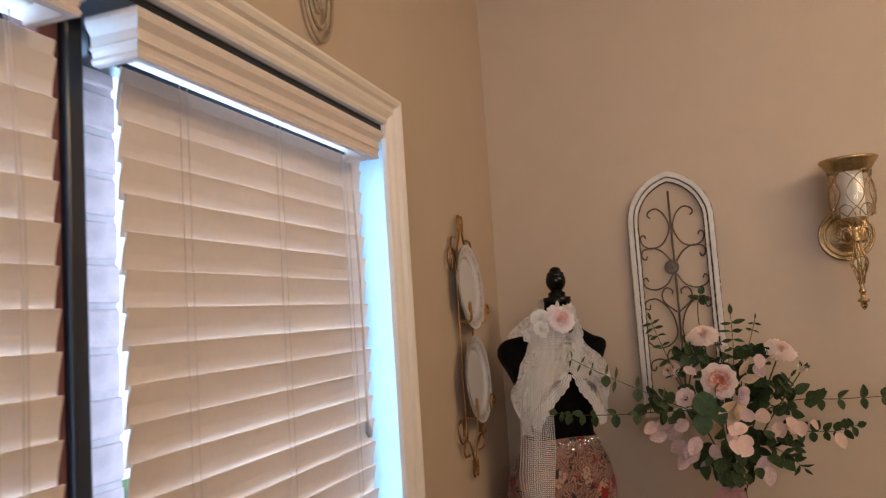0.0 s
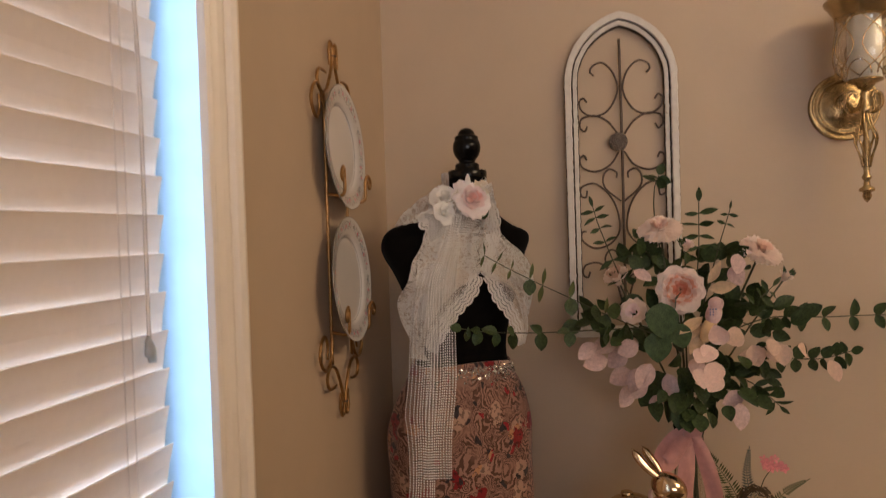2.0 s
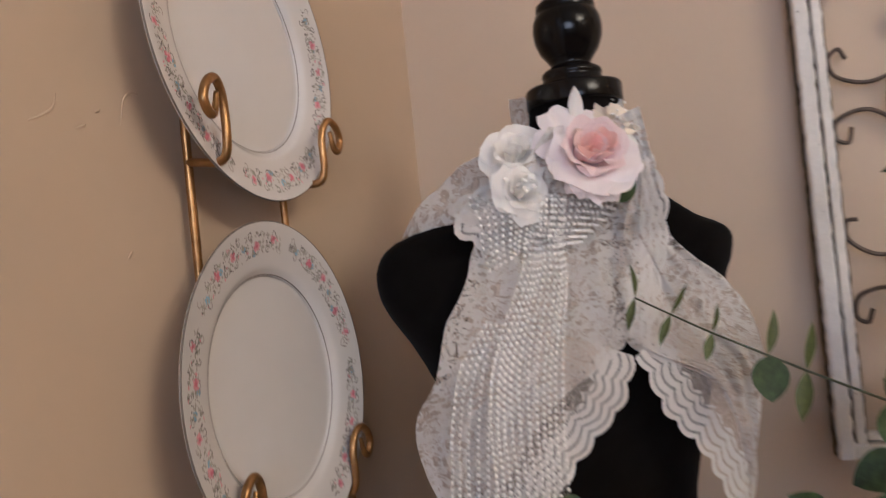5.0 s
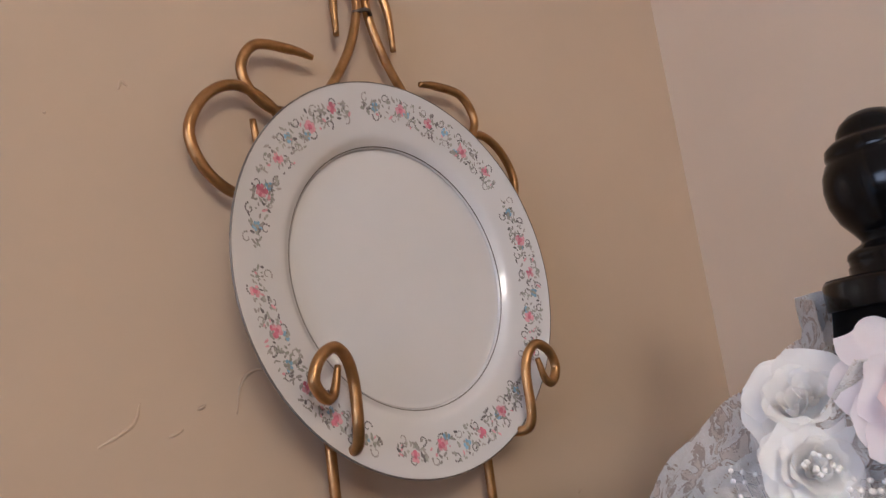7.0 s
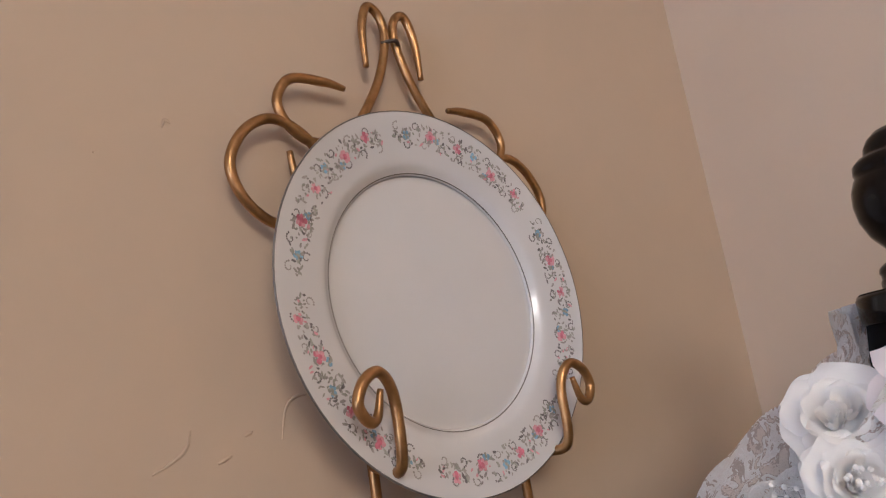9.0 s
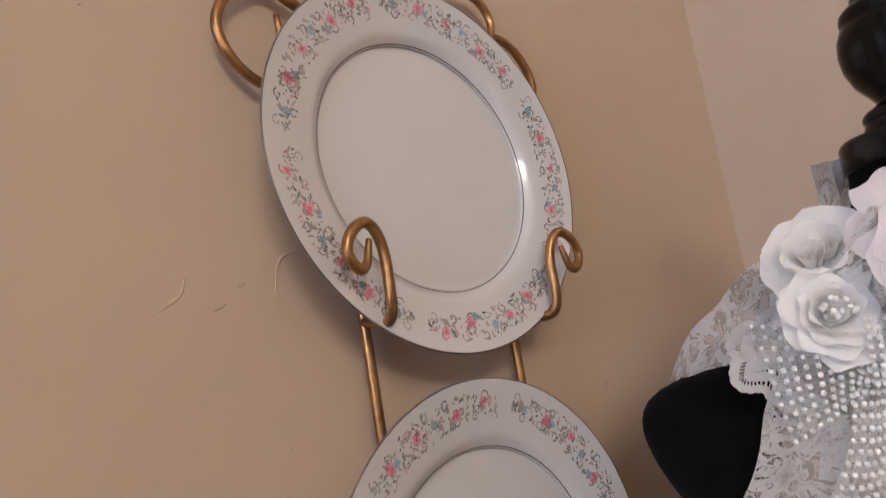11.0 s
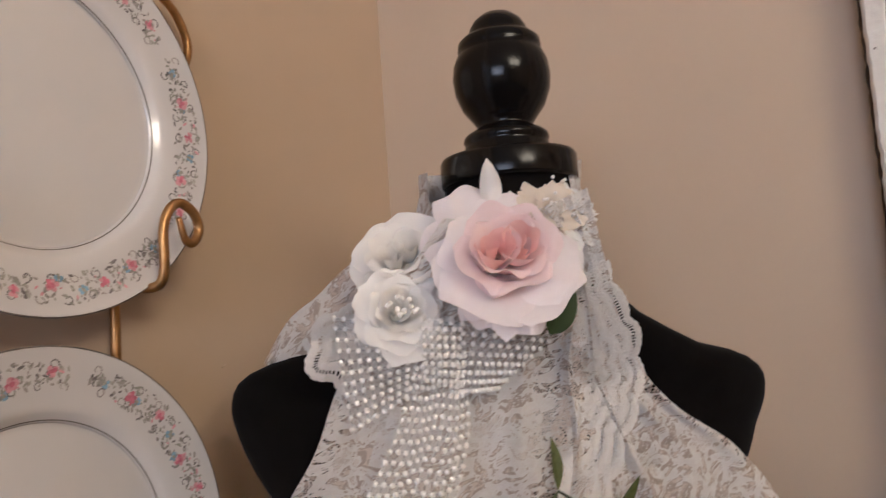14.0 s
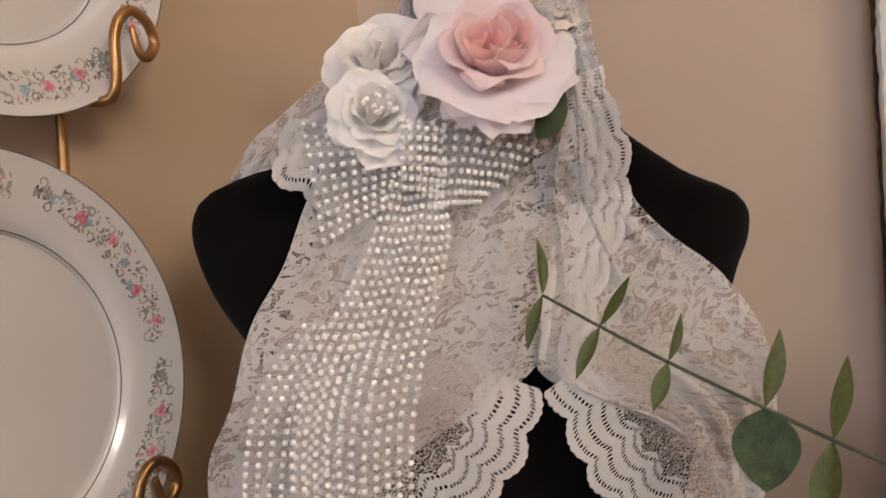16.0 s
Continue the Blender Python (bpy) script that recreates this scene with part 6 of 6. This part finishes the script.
    # blush and peach blossoms
    for x, z, ms in ((0.741, 1.125, BLUSH), (0.724, 1.100, BLUSH), (0.752, 1.094, BLUSH), (0.766, 1.125, BLUSH), (0.744, 1.049, PEACH), (0.757, 1.071, BLUSH), (0.719, 1.083, BLUSH), (0.826, 1.117, PEACH), (0.837, 1.094, PEACH), (0.881, 1.117, PEACH), (0.864, 1.128, PEACH), (0.886, 1.088, PEACH), (0.925, 1.100, PEACH), (0.963, 1.088, PEACH), (0.815, 1.134, PEACH), (0.738, 1.117, BLUSH), (0.793, 1.269, PINK), (0.804, 1.292, PINK), (0.612, 1.264, PINK)):
        y = -0.27 if ms is BLUSH else -0.215
        p = Vector((x, y + rnd.uniform(-0.012, 0.012), z))
        put_leaf(t, ms, p, (rnd.uniform(-0.6, 0.6), rnd.uniform(-0.5, 0.0), rnd.uniform(-1, 0.4)), rnd.uniform(0.034, 0.046), rnd.uniform(-0.5, 0.5), rnd, "petal" if ms is not PINK else "leaf")
    for p, w, s in (((0.735, -0.245, 1.175), (-0.8, -0.3, -0.7), 0.06), ((0.735, -0.245, 1.155), (-1.0, -0.2, -0.35), 0.07), ((0.74, -0.24, 1.150), (-0.7, -0.3, -1.0), 0.06), ((0.75, -0.215, 1.225), (0.9, -0.3, 0.1), 0.055), ((0.75, -0.21, 1.235), (0.5, -0.2, 0.8), 0.05)):
        put_leaf(t, CREAM, Vector(p), w, s, 0.2, rnd, "petal")
    # tall stems with narrow leaves
    for pts, meshes, size, pairs, first in (
            ([(0.66, -0.16, 1.12), (0.60, -0.16, 1.22), (0.552, -0.165, 1.34), (0.536, -0.17, 1.392)], NARROW, 0.036, 6, 0.35),
            ([(0.70, -0.15, 1.15), (0.655, -0.15, 1.27), (0.625, -0.155, 1.325)], ROUND, 0.034, 5, 0.3),
            ([(0.725, -0.15, 1.15), (0.742, -0.15, 1.28), (0.745, -0.155, 1.395)], NARROW, 0.044, 6, 0.35),
            ([(0.74, -0.15, 1.15), (0.775, -0.15, 1.28), (0.805, -0.15, 1.378)], NARROW, 0.026, 2, 0.8),
            ([(0.70, -0.13, 1.15), (0.665, -0.12, 1.34), (0.662, -0.12, 1.42), (0.672, -0.125, 1.455)], ROUND, 0.036, 2, 0.86),
            ([(0.76, -0.17, 1.10), (0.83, -0.18, 1.18), (0.875, -0.18, 1.225)], NARROW, 0.036, 5, 0.3),
            ([(0.76, -0.17, 1.06), (0.86, -0.19, 1.085), (0.96, -0.17, 1.082), (1.02, -0.16, 1.095)], ROUND, 0.034, 7, 0.25),
            ([(0.75, -0.17, 1.08), (0.84, -0.17, 1.03), (0.885, -0.17, 0.99)], NARROW, 0.04, 5, 0.3),
            ([(0.76, -0.17, 1.12), (0.88, -0.11, 1.155), (1.0, -0.06, 1.150), (1.16, -0.03, 1.15), (1.36, -0.03, 1.14)], ROUND, 0.036, 9, 0.2)):
        leafy_stem(t, pts, meshes, size, pairs, rnd, droop=-0.35, first=first)
    # the long stems that reach over to the dress form
    leafy_stem(t, [(0.66, -0.20, 1.15), there((0.54, -0.30, 1.170)), there((0.40, -0.355, 1.172)), there((0.31, -0.385, 1.178)), there((0.255, -0.395, 1.186))], ROUND, 0.034, 8, rnd, droop=-0.9, first=0.1)
    node_at = [there(p) for p in ((0.64, -0.27, 1.155), (0.54, -0.28, 1.200), (0.47, -0.295, 1.236), (0.414, -0.3127, 1.265), (0.388, -0.319, 1.279), (0.350, -0.328, 1.2995), (0.322, -0.334, 1.316), (0.297, -0.338, 1.331))]
    twig = spline(node_at, 10)
    part("stem", tube(bmesh.new(), twig, [0.00125 - 0.00055 * i / len(twig) for i in range(len(twig))], 6), M["stem"], t)
    side = Vector((0.86, 0.51, 0))
    for p, up, down, size, mesh in ((node_at[7], (0.035, 1), (-0.35, -1), 0.025, OLIVE), (node_at[6], (0.55, 1), (-0.55, -1), 0.025, OLIVE), (node_at[5], (0.4, 1), (-0.35, -1), 0.0215, OLIVE),
                                    (node_at[4], (0.3, 1), (-0.05, -1), 0.033, ROUND), (node_at[3], (0.1, 1), (-0.2, -1), 0.036, OLIVE), (node_at[2], (0.2, 1), (0.0, -1), 0.036, ROUND), (node_at[1], (0.2, 1), (-0.1, -1), 0.034, ROUND)):
        for k, w in enumerate((up, down)):
            put_leaf(t, OLIVE if mesh is ROUND and k == 0 else mesh, Vector(p), side * w[0] + Vector((0, -0.1, w[1])), size, 0.5 if mesh is OLIVE else 0.1, rnd, face=(0.5, -1, 0))
    # pink ribbon
    def ribbon(pts, width, twist, name="ribbon"):
        sp = spline(pts, 10)
        rows = []
        for i, p in enumerate(sp):
            d = (sp[min(i + 1, len(sp) - 1)] - sp[max(i - 1, 0)]).normalized()
            o = d.cross(Vector((math.sin(twist), -math.cos(twist), 0.05))).normalized()
            w = width * (0.55 + 0.45 * min(1, i / 12))
            rows.append([p + o * w * u + Vector((0, -0.004 * math.sin(u * 5 + i * 0.2), 0)) for u in (-0.5, -0.3, -0.1, 0.1, 0.3, 0.5)])
        return part(name, grid_mesh(bmesh.new(), rows), M["ribbon"], t, "frayed dusty pink ribbon")
    n0 = Vector((0.716, -0.200, 0.945))
    ribbon([n0, n0 + Vector((-0.012, -0.014, -0.06)), n0 + Vector((-0.022, -0.012, -0.16)), n0 + Vector((-0.028, -0.01, -0.283))], 0.033, 0.2)
    ribbon([n0, n0 + Vector((0.020, -0.014, -0.05)), n0 + Vector((0.038, -0.012, -0.13)), n0 + Vector((0.042, -0.01, -0.26))], 0.032, -0.3)
    ribbon([n0, n0 + Vector((-0.028, -0.004, -0.012)), n0 + Vector((-0.058, -0.004, -0.05)), n0 + Vector((-0.048, -0.012, -0.062)), n0 + Vector((-0.012, -0.016, -0.012))], 0.034, 0.3)
    ribbon([n0 + Vector((0.02, 0.02, 0.0)), n0 + Vector((0.016, -0.010, 0.002)), n0 + Vector((-0.016, -0.010, 0.002)), n0 + Vector((-0.02, 0.02, 0.0))], 0.022, 0)
    return t


flower_arrangement()


def ellipsoid(bm, c, r, rot=None, seg=20, mat=0):
    m = Matrix.Translation(c) @ (rot or Matrix.Identity(4)) @ Matrix.Diagonal((*r, 1))
    for f in {f for v in bmesh.ops.create_uvsphere(bm, u_segments=seg, v_segments=seg // 2 + 2, radius=1, matrix=m)["verts"] for f in v.link_faces}:
        f.material_index = mat


M["bird_body"] = material("painted_bird", (0.60, 0.34, 0.30), 0.6, vary=0.3, scale=60, wear=(0.55, 0.42, 0.42))
M["bird_tail"] = material("painted_bird_tail", (0.66, 0.46, 0.24), 0.6, vary=0.2, scale=60)
M["bird_spot"] = material("painted_bird_spots", (0.12, 0.16, 0.30), 0.6)


def bird_ornament():
    bm = bmesh.new()
    ellipsoid(bm, (0, 0, 0.022), (0.014, 0.014, 0.014))
    ellipsoid(bm, (-0.004, 0, 0.004), (0.015, 0.015, 0.022), Matrix.Rotation(0.25, 4, "Y"))
    ellipsoid(bm, (-0.014, 0.0, -0.026), (0.014, 0.012, 0.026), Matrix.Rotation(0.35, 4, "Y"), mat=1)
    lathe([(0.004, 0.0), (0.0025, 0.005), (0.0, 0.009)], 8, bm, (0.010, -0.008, 0.024))
    for k in range(9):
        ellipsoid(bm, (-0.012 + 0.005 * (k % 3), -0.0145 + 0.001 * abs(k % 3 - 1), 0.004 + 0.005 * (k // 3)), (0.0015, 0.001, 0.0015), seg=8, mat=2)
    o = part("bird_ornament", bm, [M["bird_body"], M["bird_tail"], M["bird_spot"]])
    o.matrix_world = GROUP @ pose(0.756, -0.262, 1.178)
    return tagged(o, "small painted pink and yellow bird ornament among the flowers", "ornament")


bird_ornament()


def rabbit():
    bm = bmesh.new()
    ellipsoid(bm, (-0.012, 0, 0.080), (0.076, 0.060, 0.080), seg=32)
    ellipsoid(bm, (0.036, 0, 0.112), (0.034, 0.037, 0.064), Matrix.Rotation(0.45, 4, "Y"), seg=28)
    ellipsoid(bm, (0.060, 0, 0.183), (0.036, 0.026, 0.029), Matrix.Rotation(0.45, 4, "Y"), seg=28)
    ellipsoid(bm, (0.062, 0.024, 0.016), (0.030, 0.016, 0.016))
    ellipsoid(bm, (0.062, -0.024, 0.016), (0.030, 0.016, 0.016))
    ellipsoid(bm, (-0.086, 0, 0.06), (0.018, 0.018, 0.018))
    for s, w in ((1, 0.0), (-1, -0.010)):
        sp = spline([(0.044, s * 0.009, 0.202), (0.028 + w, s * 0.012, 0.222), (0.012 + w, s * 0.014, 0.241), (0.002 + w, s * 0.014, 0.254)], 6)
        tube(bm, sp, [0.0055 + 0.0030 * math.sin(math.pi * min(1, i / 17)) - 0.0058 * max(0, (i - 13) / 5) for i in range(len(sp))], 12)
    ellipsoid(bm, (-0.024, -0.002, 0.160), (0.013, 0.013, 0.005), seg=12)
    o = part("rabbit_figurine", bm, M["gold"])
    o.matrix_world = GROUP @ pose(0.610, -0.225, TOP + 0.001, 0, 0, -24)
    tagged(o, "shiny gold rabbit figurine sitting on the table", "figurine")
    t = thing("rabbit_bow", "pale pink ribbon bow round the gold rabbit's neck", "ribbon bow", GROUP @ pose(0.610, -0.225, TOP, 0, 0, -24))
    part("neck_band", lathe([(0.030, -0.005), (0.0335, 0.0), (0.030, 0.006)], 28), M["ribbon_pale"], t, matrix=Matrix.Translation((0.047, 0, 0.152)) @ Matrix.Rotation(0.7, 4, "Y"))

    def loop(pts, w):
        sp = spline(pts, 8)
        rows = [[p + Vector((0, 0, w * u)) for u in (-0.5, 0, 0.5)] for p in sp]
        part("loop", grid_mesh(bmesh.new(), rows), M["ribbon_pale"], t)
    k = Vector((0.070, -0.032, 0.132))
    for s in (1, -1):
        loop([k, k + Vector((0.018 * s, -0.010, 0.010)), k + Vector((0.038 * s, -0.012, 0.004)), k + Vector((0.030 * s, -0.018, -0.008)), k + Vector((0, -0.006, -0.002))], 0.016)
        loop([k, k + Vector((0.010 * s, -0.010, -0.02)), k + Vector((0.020 * s, -0.012, -0.05))], 0.018)
    bm = bmesh.new()
    ellipsoid(bm, k + Vector((0, -0.006, 0)), (0.008, 0.006, 0.008), seg=12)
    part("knot", bm, M["ribbon_pale"], t)


rabbit()

M["cup"] = material("white_ceramic", (0.70, 0.66, 0.61), 0.25, vary=0.04, scale=30)
M["soil"] = material("moss_soil", (0.05, 0.04, 0.025), 0.95, vary=0.4, scale=150, bump=0.8)
M["twig"] = material("nest_twig", (0.10, 0.06, 0.03), 0.85, vary=0.4, scale=120)
M["straw"] = material("straw", (0.50, 0.36, 0.20), 0.8, vary=0.25, scale=120)
M["fern"] = material("fern_green", (0.075, 0.085, 0.03), 0.7, vary=0.35, scale=90)
M["fern_blue"] = material("grey_green_fern", (0.09, 0.11, 0.09), 0.7, vary=0.3, scale=90)
M["pink_blossom"] = material("pink_blossom", (0.72, 0.26, 0.28), 0.7, vary=0.25, scale=200, translucent=0.2)


def frond(parent, pts, mat, size, n):
    sp = spline(pts, 12)
    bm = tube(bmesh.new(), sp, 0.0009, 5)
    for k in range(n):
        i = int((0.15 + 0.85 * k / n) * (len(sp) - 2))
        d = (sp[i + 1] - sp[i]).normalized()
        o = d.cross(Vector((0, -1, 0))).normalized()
        ln = size * (1 - 0.75 * k / n)
        for s in (1, -1):
            w = (o * s + d * 0.45).normalized()
            a, b, c = sp[i], sp[i] + w * ln * 0.5 + d * 0.0022, sp[i] + w * ln
            e = sp[i] + w * ln * 0.5 - d * 0.0022 + Vector((0, -0.001, 0))
            bm.faces.new([bm.verts.new(v) for v in (a, b, c, e)])
    return part("fern_frond", bm, mat, parent)


def nest_cup():
    rnd = random.Random(6)
    c = Vector((0.843, -0.135, TOP + 0.001))
    t = thing("planter_cup", "white ceramic cup planted with ferns, a nest and pink blossom", "planter", GROUP @ Matrix.Translation(c))
    prof = [(0.0, 0.0), (0.030, 0.0), (0.033, 0.004), (0.042, 0.03), (0.049, 0.075), (0.0525, 0.102), (0.0535, 0.108), (0.051, 0.109), (0.0495, 0.102), (0.046, 0.07), (0.0, 0.07)]
    cup = part("cup", lathe(prof, 40), M["cup"], t)
    part("handle", bar([(0.049, 0, 0.092), (0.066, 0, 0.094), (0.074, 0, 0.075), (0.064, 0, 0.052), (0.046, 0, 0.044)], 0.004, 8), M["cup"], cup)
    part("moss", lathe([(0.0, 0.104), (0.02, 0.102), (0.04, 0.098), (0.048, 0.093), (0.0, 0.09)], 24), M["soil"], t)
    bm = bmesh.new()
    for k in range(80):   # twigs wound into a ring that leans up
        a0, r = rnd.uniform(0, 6.28), rnd.uniform(0.022, 0.036)
        pts = [(r * math.cos(a0 + q), rnd.uniform(-0.010, 0.010), r * math.sin(a0 + q)) for q in (0, 0.4, 0.8, 1.2)]
        tube(bm, pts, 0.0010, 4, False)
    part("nest", bm, M["twig"], t, "round brown twig nest", matrix=Matrix.Translation((-0.002, -0.012, 0.128)) @ Matrix.Rotation(0.35, 4, "X"))
    bm = bmesh.new()
    for k in range(46):
        p = Vector((rnd.uniform(-0.02, 0.02), rnd.uniform(-0.012, 0.004), rnd.uniform(-0.02, 0.02)))
        d = Vector((rnd.uniform(-1, 1), rnd.uniform(-0.6, 0.3), rnd.uniform(-1, 1))).normalized() * 0.016
        tube(bm, [p - d, p + Vector((0.003, -0.004, 0.002)), p + d], 0.0008, 4, False)
    part("straw", bm, M["straw"], t, "pale straw in the nest", matrix=Matrix.Translation((0.006, -0.018, 0.122)))
    frond(t, [(-0.02, 0, 0.10), (-0.05, 0, 0.16), (-0.085, 0, 0.21), (-0.105, 0, 0.226)], M["fern"], 0.022, 26)
    frond(t, [(-0.02, 0, 0.10), (-0.06, -0.01, 0.13), (-0.07, -0.02, 0.12)], M["fern"], 0.016, 14)
    frond(t, [(0.0, 0.01, 0.10), (-0.012, 0.012, 0.17), (-0.006, 0.012, 0.232)], M["fern_blue"], 0.018, 26)
    frond(t, [(0.02, 0, 0.10), (0.06, 0, 0.145), (0.105, 0, 0.172)], M["fern"], 0.016, 18)
    frond(t, [(0.02, -0.01, 0.10), (0.06, -0.01, 0.125), (0.085, -0.01, 0.13)], M["fern"], 0.014, 14)
    part("blossom_stem", bar([(0.0, 0.0, 0.10), (0.015, 0.0, 0.16), (0.03, -0.005, 0.19)], 0.001, 5), M["stem"], t)
    for k in range(15):
        p = Vector((0.040 + rnd.uniform(-0.024, 0.030), -0.01 + rnd.uniform(-0.008, 0.008), 0.204 + rnd.uniform(-0.010, 0.012)))
        rows = [[(0.010 * v * math.sin(a + 0.9 * u), 0.010 * v * math.cos(a + 0.9 * u), 0.005 * v * v) for u in (-0.6, 0, 0.6)] for a in [rnd.uniform(0, 6)] for v in (0.1, 0.6, 1.0)]
        bm = bmesh.new()
        for q in range(5):
            aa = q * 1.2566
            vs = [(0, 0, 0), (0.007 * math.cos(aa - 0.5), 0.007 * math.sin(aa - 0.5), 0.003), (0.0105 * math.cos(aa), 0.0105 * math.sin(aa), 0.002), (0.007 * math.cos(aa + 0.5), 0.007 * math.sin(aa + 0.5), 0.003)]
            bm.faces.new([bm.verts.new(v) for v in vs])
        part("blossom", bm, M["pink_blossom"], t, matrix=aim(p, (rnd.uniform(-0.5, 0.5), -1, rnd.uniform(-0.2, 0.8))))
    return t


nest_cup()
